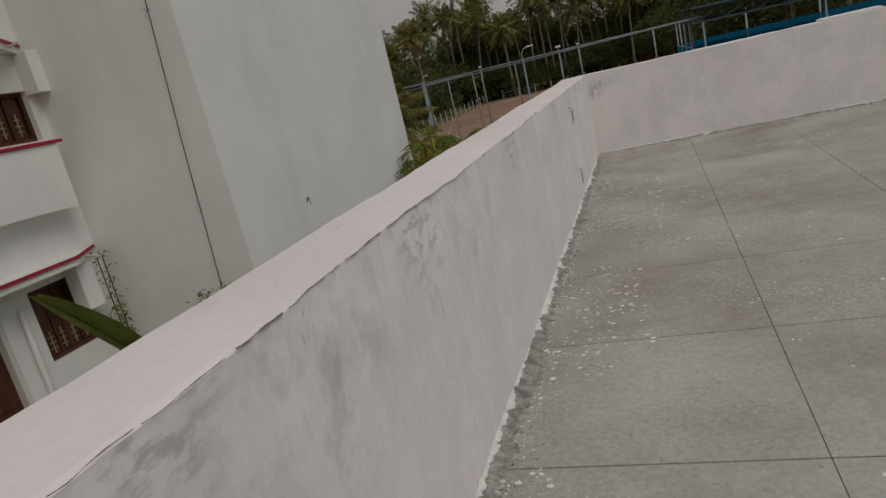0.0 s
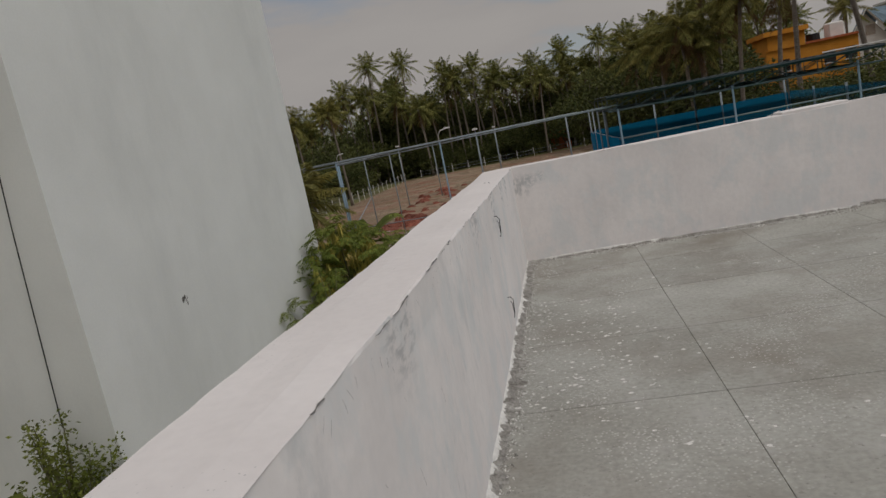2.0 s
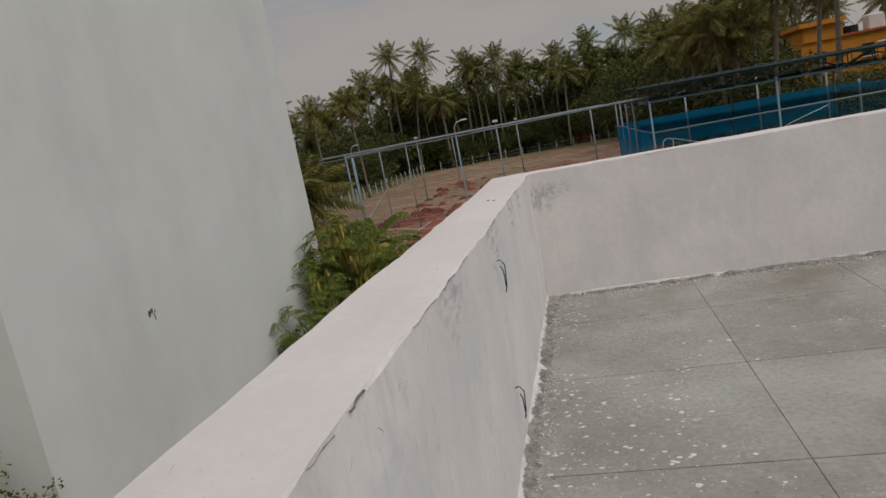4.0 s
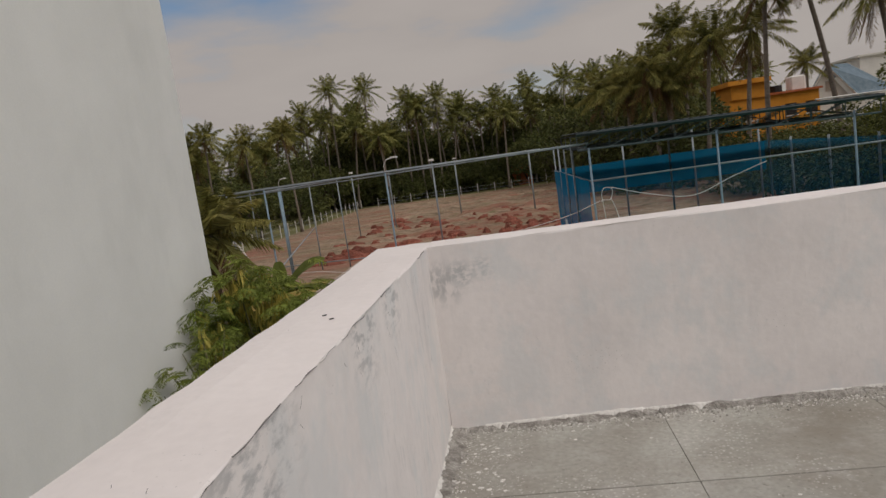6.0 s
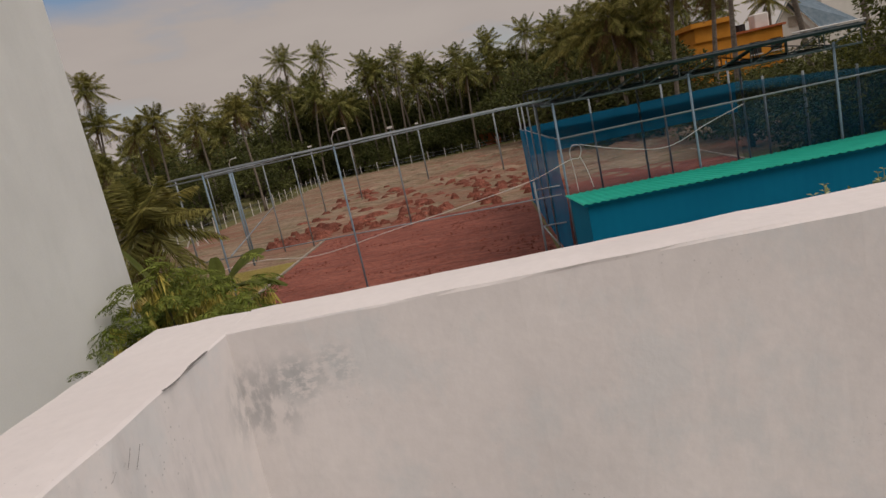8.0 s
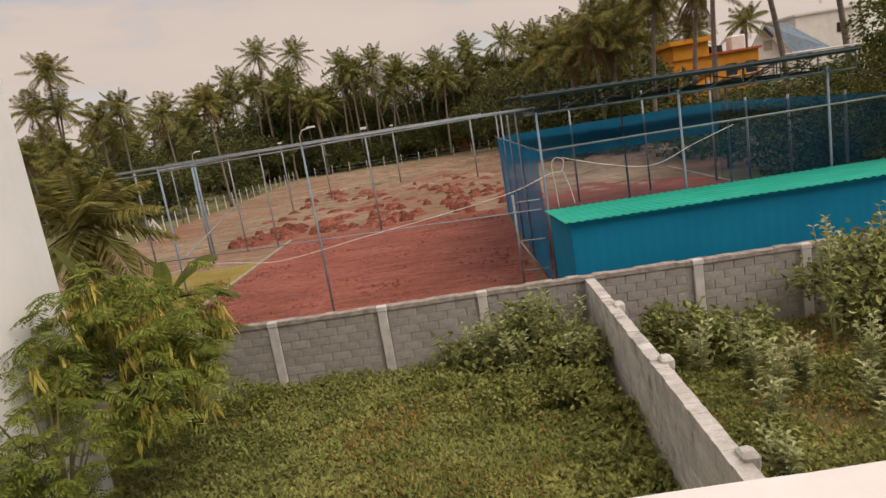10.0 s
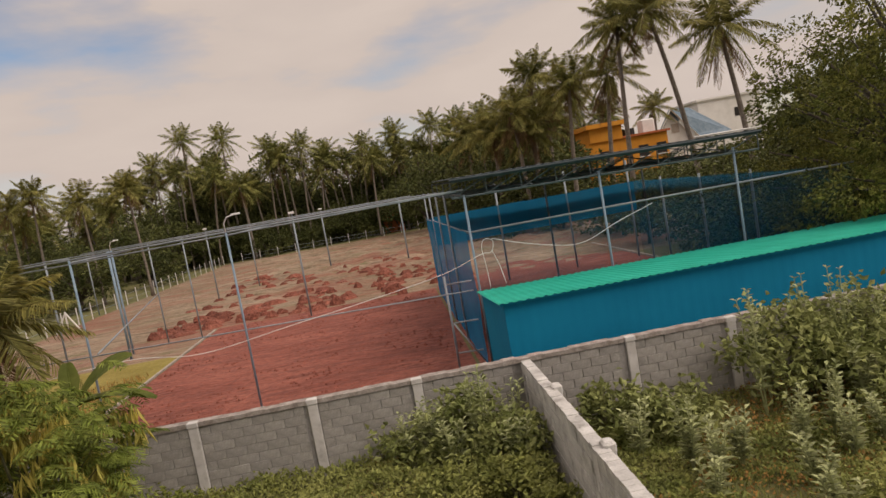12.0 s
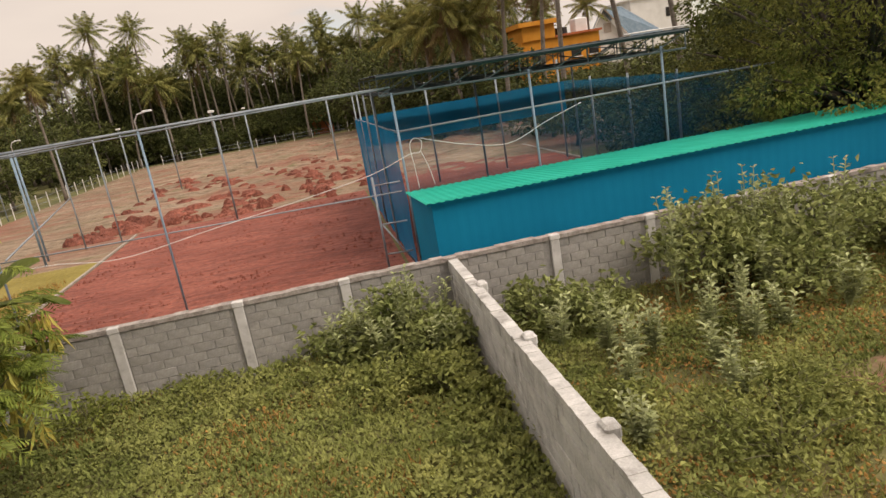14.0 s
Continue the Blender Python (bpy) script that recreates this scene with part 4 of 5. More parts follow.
part("front_sheet", corrugated(0, SX1 - SX0, 0.25, 0.0025, lambda x, w: [(x, -w, 0.02), (x, -w, 2.60)]), BLUESHEET, shed)
part("side_sheet", corrugated(0, SY1 - SY0, 0.25, 0.007, lambda y, w: [(-w, y, 0.02), (-w, y, 2.60 - 0.26 * y / 3.75)]), BLUESHEET, shed)
part("back_sheet", Shape().box((0, SY1 - SY0 - 0.03, 0), (SX1 - SX0, SY1 - SY0, 2.32)), BLUESHEET, shed)
part("end_sheet", Shape().box((SX1 - SX0 - 0.03, 0, 0), (SX1 - SX0, SY1 - SY0, 2.3)), BLUESHEET, shed)
part("roof_sheet", corrugated(-0.12, SX1 - SX0 + 0.1, 0.2, 0.022, lambda x, w: [(x, -0.14, 2.625 + w), (x, SY1 - SY0 + 0.12, 2.345 + w)]), TEAL, shed)
part("eave_trim", Shape().box((-0.1, -0.1, 2.575), (SX1 - SX0 + 0.1, -0.04, 2.615)), BLUESHEET, shed)


# ---- steel frames over the courts ----
def post(x, y, top, r, material, group, label, lamp=0):
    b = base("steel_post" if not lamp else "lamp_post", (x, y, GZ), label, "post", group)
    part("pole", Shape().tube([(0, 0, -0.1), (0, 0, top - GZ)], r, 8), material, b, smooth=True)
    if lamp == 1:
        part("arm", Shape().tube([(0, 0, top - GZ), (0.0, -0.03, top - GZ + 0.25), (0.12, -0.1, top - GZ + 0.42), (0.4, -0.2, top - GZ + 0.46)], 0.02, 6), PVC, b, smooth=True)
        part("lamp_head", Shape().soft((0.28, -0.27, top - GZ + 0.44), (0.52, -0.14, top - GZ + 0.49), 0.015), PVC, b)
    if lamp == 2:
        part("bracket", Shape().tube([(0, 0, top - GZ), (0, 0, top - GZ + 0.3)], 0.025, 6), STEEL, b)
        part("lamp_head", Shape().soft((-0.16, -0.1, top - GZ + 0.24), (0.14, 0.06, top - GZ + 0.36), 0.025), HOUSEWHITE, b, "pale floodlight head")
    return b


FY = 18.6
for x, y, r, m, lamp in ((-8.1, FY, 0.031, BLUEPOST, 0), (-3.85, FY, 0.031, BLUEPOST, 1), (-12.9, 33.2, 0.05, BLUEPOST, 1), (-12.4, 31.6, 0.055, BLUEPOST, 0), (-16.7, 34.5, 0.05, STEEL, 0), (-11.6, 34.5, 0.036, STEEL, 0),
                         (-9.9, 34.5, 0.036, STEEL, 0), (-4.3, 34.9, 0.05, STEEL, 2), (-24.6, 57.0, 0.05, STEEL, 0), (-13.4, 52.0, 0.05, STEEL, 2), (-10.9, 55.5, 0.05, STEEL, 0), (-5.3, 60.0, 0.07, STEEL, 2), (1.6, 54.0, 0.07, STEEL, 0)):
    post(x, y, 1.36, r, m, "posts of the court frame", "slim painted steel post of the court frame" if not lamp else "painted steel post with a floodlight on top", lamp)
for y in (22.5, 26.4, 30.3, 34.2):
    post(2.6, y, 1.42, 0.036, STEEL, "posts of the net cage", "grey-blue steel post of the net cage")
for x in (2.84, 6.8, 10.87):
    post(x, FY, 1.22, 0.036, BLUEPOST, "posts of the net cage", "grey-blue steel post of the net cage")
for x in (6.3, 10.0, 13.4):
    post(x, 34.2, 1.3, 0.05, STEEL, "posts of the net cage", "grey-blue steel post of the net cage")
for y in (22.5, 26.4, 30.3):
    post(13.5, y, 0.3, 0.05, STEEL, "posts of the net cage", "grey-blue steel post of the net cage")


def beam(a, b, r, label, material=None):
    alone("steel_beam", Shape().tube([a, b], r, 8), material or STEEL, label, "beam", "beams of the court frame", smooth=True)


beam((-9.6, FY, 1.24), (2.65, FY, 1.36), 0.022, "thin horizontal steel pipe below the post tops")
beam((-9.6, FY, 1.37), (2.84, FY, 1.38), 0.026, "long horizontal steel pipe joining the post tops")
beam((-18.0, 34.5, 1.37), (2.6, 34.5, 1.37), 0.03, "long horizontal steel pipe joining the post tops")
beam((-25.0, 57.0, 1.4), (2.6, 54.0, 1.4), 0.045, "long horizontal steel pipe joining the post tops")
beam((-8.1, FY, 1.30), (-9.9, 34.5, 1.30), 0.026, "steel pipe running back along the court edge")
beam((-8.1, FY, 1.40), (-16.7, 34.5, 1.40), 0.026, "steel pipe running back along the court edge")
beam((2.6, FY, 1.36), (2.6, 34.5, 1.36), 0.026, "steel pipe running back along the net cage")
beam((-3.85, FY, 1.28), (-4.3, 34.9, 1.28), 0.026, "steel pipe running back across the court")
beam((-9.9, FY, -1.32), (2.65, FY, -1.5), 0.02, "slim lower rail between the front posts")
beam((2.84, FY, 0.15), (14.5, FY, 0.17), 0.03, "front rail carrying the shade net")
beam((2.84, FY, 0.13), (2.55, 34.2, 0.10), 0.035, "side rail carrying the shade net")
beam((-7.9, FY, -1.3), (-11.6, 34.5, -1.2), 0.025, "slim lower side rail")
for z in (-1.25, -2.4, -3.3):
    beam((1.95, FY + 0.3, z), (2.65, FY + 0.05, z + 0.03), 0.025, "short rung of a bracing frame")
beam((1.9, FY + 0.3, -3.9), (1.9, FY + 0.3, -1.0), 0.035, "upright of a bracing frame")
beam((1.95, FY + 0.2, -2.4), (2.65, FY + 0.05, -3.6), 0.022, "diagonal of a bracing frame")


def hose(name, pts, r, material, label):
    q = [Vector(p) for p in pts]
    out = []
    for i in range(len(q) - 1):
        a, b, c, d = q[max(i - 1, 0)], q[i], q[i + 1], q[min(i + 2, len(q) - 1)]
        for k in range(6):
            t = k / 6
            out.append(0.5 * ((2 * b) + (c - a) * t + (2 * a - 5 * b + 4 * c - d) * t * t + (3 * b - a - 3 * c + d) * t ** 3))
    return alone(name, Shape().tube(out + [q[-1]], r, 6), material, label, "hose", smooth=True)


YH = FY - 0.12
hose("white_hose", [(-9.4, YH, -1.75), (-7, YH, -1.62), (-5.1, YH, -1.82), (-2.55, YH, -1.5), (-0.2, YH, -1.2), (1.85, YH, -0.88), (3.0, YH, -0.52), (3.33, YH, -0.5), (3.42, YH, -0.2), (3.22, YH, -0.1), (3.08, YH, -0.3), (3.12, YH, -0.9), (3.15, YH, -1.5)], 0.011, PVC, "white plastic hose slung between posts, with a loop")
hose("white_hose", [(3.35, YH, -0.45), (3.5, YH, -0.9), (3.6, 18.4, -1.45)], 0.012, PVC, "white plastic hose hanging to the shed roof")
hose("white_hose", [(3.4, YH, -0.12), (4.6, YH, -0.5), (5.9, YH, -0.72), (7.1, YH, -0.3), (8.2, YH, 0.05)], 0.011, PVC, "thin hose sagging below the net rail")

# ---- shade net cage ----
net = base("net_cage", (2.76, FY, GZ), "blue shade-net cage over the practice court", "net")


def cloth(name, fn, nu, nv, material):
    s = Shape()
    s.add([fn(i / nu, j / nv) for j in range(nv + 1) for i in range(nu + 1)], [(j * (nu + 1) + i, j * (nu + 1) + i + 1, (j + 1) * (nu + 1) + i + 1, (j + 1) * (nu + 1) + i) for j in range(nv) for i in range(nu)])
    return part(name, s, material, net, smooth=True)


H0 = 0.13 - GZ
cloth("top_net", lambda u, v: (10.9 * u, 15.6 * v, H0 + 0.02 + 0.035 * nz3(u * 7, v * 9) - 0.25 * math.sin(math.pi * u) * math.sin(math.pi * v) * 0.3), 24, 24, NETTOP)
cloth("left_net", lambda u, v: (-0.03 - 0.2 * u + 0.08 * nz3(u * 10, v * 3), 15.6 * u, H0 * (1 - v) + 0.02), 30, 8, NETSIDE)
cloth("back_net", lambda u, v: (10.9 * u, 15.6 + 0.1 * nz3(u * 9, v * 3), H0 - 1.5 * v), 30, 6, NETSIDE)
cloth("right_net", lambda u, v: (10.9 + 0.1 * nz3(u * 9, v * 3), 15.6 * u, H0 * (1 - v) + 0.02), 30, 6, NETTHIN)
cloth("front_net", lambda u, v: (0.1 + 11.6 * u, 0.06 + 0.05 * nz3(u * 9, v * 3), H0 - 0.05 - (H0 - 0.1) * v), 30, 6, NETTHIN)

# ---- dark canopy with trusses ----
can = base("canopy_roof", (2.5, FY, GZ), "long dark sheet canopy on slender steel trusses", "canopy")
CZ = 1.74 - GZ
DEEP, LONG, FALL = 7.5, 9.15, -0.015


def slope(x, y, dz):
    return (x, y, CZ + FALL * x + 0.012 * y + dz)


# ribbed roof sheets lapped side by side, with a pale flashing on the last one
for i in range(8):
    x0, x1 = LONG * i / 8, LONG * (i + 1) / 8 + 0.03
    sh, m = Shape(), 12
    row = [(x0 + (x1 - x0) * k / m, 0.02 if k % 3 == 1 else 0.0) for k in range(m + 1)]
    sh.add([slope(x, y, w + 0.004 * (i % 2) + t) for t in (0.0, -0.03) for x, w in row for y in (-0.2, DEEP)],
           [(2 * k, 2 * k + 2, 2 * k + 3, 2 * k + 1) for k in range(m)] + [(2 * (m + 1 + k), 2 * (m + 1 + k) + 1, 2 * (m + 1 + k) + 3, 2 * (m + 1 + k) + 2) for k in range(m)] + [(2 * k, 2 * (m + 1 + k), 2 * (m + 1 + k) + 2, 2 * k + 2) for k in range(m)])
    part("roof_sheet", sh, CANOPY, can)
part("fascia", Shape().tube([slope(-0.02, -0.22, -0.06), slope(LONG, -0.22, -0.06)], 0.05, 6), CANOPY, can)
for y in (-0.1, 0.15, 0.4):
    part("flashing", Shape().tube([slope(LONG - 1.7, y, 0.07), slope(LONG + 0.1, y, 0.07)], 0.025, 6), PVC, can, "pale metal strip on the roof's end")
for y in (0.0, 2.4, 4.8, 7.2):
    s = Shape()
    s.tube([slope(0, y, -0.1), slope(LONG, y, -0.1)], 0.03, 6).tube([slope(0, y, -0.56), slope(LONG, y, -0.56)], 0.032, 6)
    for i in range(9):
        x = LONG * i / 9
        s.tube([slope(x, y, -0.56), slope(x, y, -0.1)], 0.02, 5).tube([slope(x, y, -0.56), slope(x + LONG / 9, y, -0.1)], 0.018, 5)
    s.tube([slope(LONG, y, -0.56), slope(LONG, y, -0.1)], 0.02, 5)
    part("truss", s, TRUSS, can)
for x in (0.25, 2.3, 4.35, 6.4, 8.4):
    part("purlin", Shape().tube([slope(x, -0.1, -0.5), slope(x, DEEP, -0.5)], 0.028, 6), TRUSS, can)
    part("purlin", Shape().tube([slope(x, -0.1, -0.5), slope(x + 1.0, DEEP, -0.12)], 0.02, 6), TRUSS, can)
for x in (0.4, 4.4, 8.4):
    part("column", Shape().tube([(x, DEEP - 0.3, -0.1), slope(x, DEEP - 0.3, -0.56)], 0.04, 8), STEEL, can)

# ---- field fence ----
fence = base("field_fence", (-24, 40, GZ), "low fence of pale posts and mesh round the field", "fence")
inf = Matrix.Translation(fence.location).inverted()
pm = Shape().tube([(0, 0, -0.1), (0, 0, 1.35)], 0.042, 6).mesh("fence_post", HOUSEWHITE)
spots = [(-24 + 0.6 * nz3(i, 1), 40 + i * 2.4 + 0.5 * nz3(i, 6)) for i in range(25)] + [(-24 + i * 2.6 + nz3(i, 8), 98 + 0.5 * nz3(i, 3)) for i in range(1, 26)]
for i, (x, y) in enumerate(spots):
    ob = new("fence_post", pm)
    ob.parent = fence
    ob.location = (x + 24, y - 40, 0)
    ob.rotation_euler = (0.05 * nz3(i, 7), 0.05 * nz3(i, 9), i)
for h in (0.5, 1.0):
    ob = part("fence_wire", Shape().tube([(x, y, GZ + h) for x, y in spots[:25]], 0.015, 4).tube([(x, y, GZ + h) for x, y in spots[25:]], 0.015, 4), STEEL, fence)
    ob.matrix_parent_inverse = inf
gate = base("field_gate", (-23.3, 47, GZ), "small pale timber brace beside the fence", "brace")
for a, b in (((0, 0, 0), (0.9, 0, 1.5)), ((1.8, 0, 0), (0.9, 0, 1.5)), ((0.9, 0, 0), (0.9, 0, 1.6))):
    part("strut", Shape().tube([a, b], 0.06, 6), HOUSEWHITE, gate)
hut = base("field_hut", (1.2, 104, GZ), "small reddish hut under the palms", "hut")
part("wall", Shape().box((-1.6, 0, 0), (1.6, 3, 3.2)), TILE, hut)
part("roof", Shape().add([(-2, -0.4, 3.1), (2, -0.4, 3.1), (2, 3.4, 3.1), (-2, 3.4, 3.1), (0, -0.4, 4.6), (0, 3.4, 4.6)], [(0, 4, 5, 3), (1, 2, 5, 4), (0, 1, 4), (2, 3, 5), (0, 3, 2, 1)]), BARK, hut)

# ---- far houses ----
oh = base("orange_house", (32.3, 84, GZ), "orange painted house with a flat roof among palms", "house")
part("wall", Shape().box((-4.9, 0, 0), (5.6, 9, 7.7)), ORANGE, oh)
part("tower_wall", Shape().box((-4.7, -0.3, 7.7), (-0.4, 6, 9.45)), ORANGE, oh)
part("tower_roof", Shape().box((-5.2, -0.9, 9.45), (-0.1, 6.5, 10.0)), ORANGE, oh)
part("roof_edge", Shape().box((-0.4, -0.4, 7.7), (5.9, 9.3, 7.95)), TILE, oh)
part("roof_tank", Shape().soft((3.0, 1.5, 7.95), (4.8, 3.2, 9.7), 0.15), HOUSEWHITE, oh, "white water tank")
part("roof_tank", Shape().tube([(1.2, 1.8, 7.95), (1.2, 1.8, 8.8)], 0.8, 12), BLACK, oh, "black water tank")
for x in (-3.6, 1.6, 4.0):
    w = part("window", Shape().box((x, -0.06, 5.0), (x + 1.3, -0.02, 6.4)), DARKROOM, oh)
    part("sill", Shape().box((x - 0.1, -0.25, 4.85), (x + 1.4, -0.01, 4.97)), HOUSEWHITE, w)
gh = base("gabled_house", (42.4, 93, GZ), "white house with a steep blue-grey gable roof", "house")
part("wall", Shape().box((-2.1, 0, 0), (9.0, 9, 6.4)), HOUSEWHITE, gh)
part("gable", Shape().add([(-2.1, 0, 6.4), (3.2, 0, 6.4), (0.1, 0, 10.5), (-2.1, 0.3, 6.4), (3.2, 0.3, 6.4), (0.1, 0.3, 10.5)], [(0, 1, 2), (5, 4, 3), (0, 2, 5, 3), (1, 4, 5, 2)]), HOUSEWHITE, gh)


def slab(a, b, c, d, t):
    """A sloping slab from four corners, t thick."""
    q = [Vector(p) for p in (a, b, c, d)]
    n = (q[1] - q[0]).cross(q[3] - q[0]).normalized() * t
    return Shape().add(q + [p + n for p in q], [(3, 2, 1, 0), (4, 5, 6, 7), (0, 1, 5, 4), (1, 2, 6, 5), (2, 3, 7, 6), (3, 0, 4, 7)])


part("roof", slab((3.9, -0.7, 6.2), (9.8, 1.5, 6.4), (4.4, 3.0, 10.75), (0.1, -0.7, 10.7), 0.22), SLATE, gh)
part("roof", slab((-2.7, -0.7, 6.3), (0.1, -0.7, 10.72), (4.4, 3.0, 10.77), (0.6, 4.0, 6.3), 0.2), SLATE, gh)
part("barge_board", Shape().tube([(-2.7, -0.75, 6.3), (0.1, -0.75, 10.75), (3.9, -0.75, 6.2)], 0.16, 6), HOUSEWHITE, gh)
part("gable_window", Shape().box((0.2, -0.08, 7.4), (1.3, -0.01, 8.7)), KERB, gh, "beige louvred gable window")
wh = base("white_house", (56.4, 103, GZ), "tall plain white house behind the gabled one", "house")
part("wall", Shape().box((-4.5, 0, 0), (6, 8, 11.8)), HOUSEWHITE, wh)
part("roof_edge", Shape().box((-4.8, -0.3, 11.8), (6.3, 8.3, 12.1)), HOUSEWHITE, wh)
for x in (1.4,):
    part("window", Shape().box((x, -0.06, 8.6), (x + 1.4, -0.02, 10.0)), DARKROOM, wh)

# ---- palms and woods behind the field ----
PG = "coconut palms behind the field"
TRUNKS = (9.0, 11.0, 13.0, 15.0, 17.0)
kinds = [palm("coconut_palm", (-40 + i * 3, 122, GZ), TRUNKS[i], (R(-1.5, 1.5), R(-1, 1)), 0.85, 3.9, "tall coconut palm with a shaggy crown", n=23, dead=3 + i % 3, group=PG, r=0.17, leaflets=24, droop=0.36, hang=0.9, blade=0.13) for i in range(5)]


def wood_top(x):
    """Height of the wood's outline above the ground, which rises and dips along the field."""
    return float(np.interp(x, (-80, -58, -50, -41, -37, -34, -30.5, -25.5, -20, -15.5, -11, -6, 0, 5, 30), (14.0, 13.6, 13.0, 13.6, 15.2, 16.6, 19.2, 20.8, 19.6, 18.4, 18.0, 17.0, 16.8, 17.8, 18.0)))


for i in range(104):
    x = -92 + 130 * (i + R(-.4, .4)) / 104
    y = 99 + R(0, 9) + max(0, (-x - 45) * 0.1)
    trunk = (wood_top(x) - 2.3) * (R(0.95, 1.06) if i % 4 == 0 else R(0.6, 0.92))
    kind = min(range(5), key=lambda q: abs(TRUNKS[q] - trunk))
    k = trunk / TRUNKS[kind]
    copy_thing(kinds[kind], pose(x, y, GZ, 0, 0, R(0, 360)) @ Matrix.Diagonal((1, 1, k, 1)))
TG = "broadleaf trees in the coconut grove"
bkinds = [broadleaf("grove_tree", (-60 + 9 * i, 124, GZ), 12, 6.0, 4200, 0.55, WOODS, "dense dark-leaved grove tree", TG, 0.3, 16, 0.16, 0.85) for i in range(3)]
for i in range(70):
    x = -100 + 138 * (i + R(-.4, .4)) / 70
    k = (wood_top(x) - R(1.0, 4.5)) / 12.8
    copy_thing(bkinds[i % 3], pose(x, 108 + R(0, 10), GZ, 0, 0, R(0, 360)) @ Matrix.Diagonal((1.0, 1.0, k, 1)))
for i in range(70):
    x = -90 + 122 * (i + R(-.4, .4)) / 70
    copy_thing(bkinds[i % 3], pose(x, 102 + R(0, 6), GZ - 0.6, 0, 0, R(0, 360)) @ Matrix.Diagonal((0.75, 0.7, R(0.42, 0.80), 1)))
# a denser, nearer stand to the right of the field
for x, y, k in ((9, 82, 1.05), (14, 76, 1.15), (19, 88, 1.2), (26, 70, 0.38), (33, 74, 0.42), (39, 80, 0.42), (17, 64, 0.75), (24, 60, 0.36), (31, 58, 0.38), (38, 62, 0.5), (45, 66, 0.8), (52, 72, 0.9), (11, 66, 0.8), (16, 72, 1.0), (21, 82, 0.95), (13, 60, 0.6), (6, 92, 0.95), (-34, 92, 0.85), (-42, 84, 0.8), (-52, 88, 0.8), (-30, 98, 0.9)):
    copy_thing(bkinds[int(x + y) % 3], pose(x, y, GZ, 0, 0, R(0, 360)) @ Matrix.Diagonal((1.0, 1.0, k, 1)))
NG = "coconut palms beside the canopy"
for x, y, h, lean, n, dead in ((22.3, 44, 14.8, (-2.3, 0), 24, 5), (18.1, 46, 14.7, (0.6, 0.2), 24, 7), (18.0, 50, 11.8, (0.9, 0), 16, 12), (16.2, 54, 12.1, (0.9, 0.2), 26, 5), (14.6, 60, 14.0, (0.9, 0), 24, 5), (12.8, 56, 10.7, (-0.4, 0.2), 20, 12), (23.9, 40, 12.3, (-1.3, 0), 22, 6),
                               (11.2, 61, 9.8, (0.2, 0), 22, 8), (14.2, 57, 9.0, (-0.3, 0), 24, 6), (16.9, 63, 11.0, (0.4, 0), 22, 8), (9.6, 68, 10.2, (0.4, 0), 24, 6), (39, 90, 11.4, (0.2, 0), 20, 2)):
    palm("coconut_palm", (x, y, GZ), h, lean, 0.95, 3.9, "tall coconut palm with drooping brown fronds", n=n, dead=dead, material=PALMNEAR, group=NG, r=0.2, leaflets=46, droop=0.34, hang=1.1, blade=0.07)
for x, y, h, lean in ((-38.9, 66, 16.0, (0.5, 0)), (-39.6, 66, 12.6, (-1.3, 0)), (-39.1, 66, 12.3, (1.0, 0)), (-32.6, 66, 11.4, (0.3, 0)), (-34.7, 66, 10.6, (0.1, 0)), (-27.8, 66, 10.2, (-0.3, 0)), (-23.6, 67, 10.8, (-0.4, 0)), (-41.2, 64, 8.2, (-.3, 0)), (-37.2, 62, 7.4, (0.4, 0)), (-36.0, 70, 9.0, (0.3, 0))):
    palm("coconut_palm", (x, y, GZ), h, lean, 0.8, 3.0, "coconut palm at the field's edge", n=22, dead=4, material=PALMNEAR, group="palms left of the field", r=0.14, leaflets=30, droop=0.3, hang=0.9, blade=0.1)
for x, y, k in ((-29, 64, 0.55), (-34, 70, 0.65), (-28, 80, 0.6), (-40, 76, 0.7), (-46, 72, 0.7)):
    copy_thing(bkinds[int(y) % 3], pose(x, y, GZ, 0, 0, R(0, 360)) @ Matrix.Diagonal((0.8, 0.8, k, 1)))

# ---- the large tree by the shed, and undergrowth behind the cage ----
broadleaf("shade_tree", (18.2, 19.3, GZ), 13.4, 6.9, 90000, 0.16, TREELEAF, "large spreading green tree overhanging the shed", "", 0.3, 84, 0.15, 0.65, -0.04)
broadleaf("shade_tree", (25.0, 19.4, GZ), 10.8, 6.2, 42000, 0.18, TREELEAF, "large spreading green tree overhanging the shed", "", 0.3, 50, 0.15, 0.65, -0.04)
# second row: taller trees, partly out of view, added to block light behind the cage
for x, y, w, k in ((15.8, 27, 0.5, 0.42), (17.5, 33, 0.55, 0.45), (15.6, 38, 0.5, 0.42), (18.6, 29, 0.6, 0.48), (16.2, 44, 0.5, 0.40), (20.5, 38, 0.6, 0.48), (11, 57, 0.42, 0.3), (15, 55, 0.42, 0.35), (15.6, 23.5, 0.3, 0.4), (19, 24.5, 0.5, 0.5), (17.2, 48, 0.6, 0.40),
                   (22.5, 28, 0.65, 0.8), (26, 34, 0.7, 0.9), (29, 28, 0.8, 0.9), (31, 40, 0.8, 0.9), (28, 23, 0.7, 0.8), (35, 33, 0.9, 1.0), (34, 22, 0.9, 0.9)):
    copy_thing(bkinds[int(x) % 3], pose(x, y, GZ, 0, 0, R(0, 360)) @ Matrix.Diagonal((w, w, k, 1)))

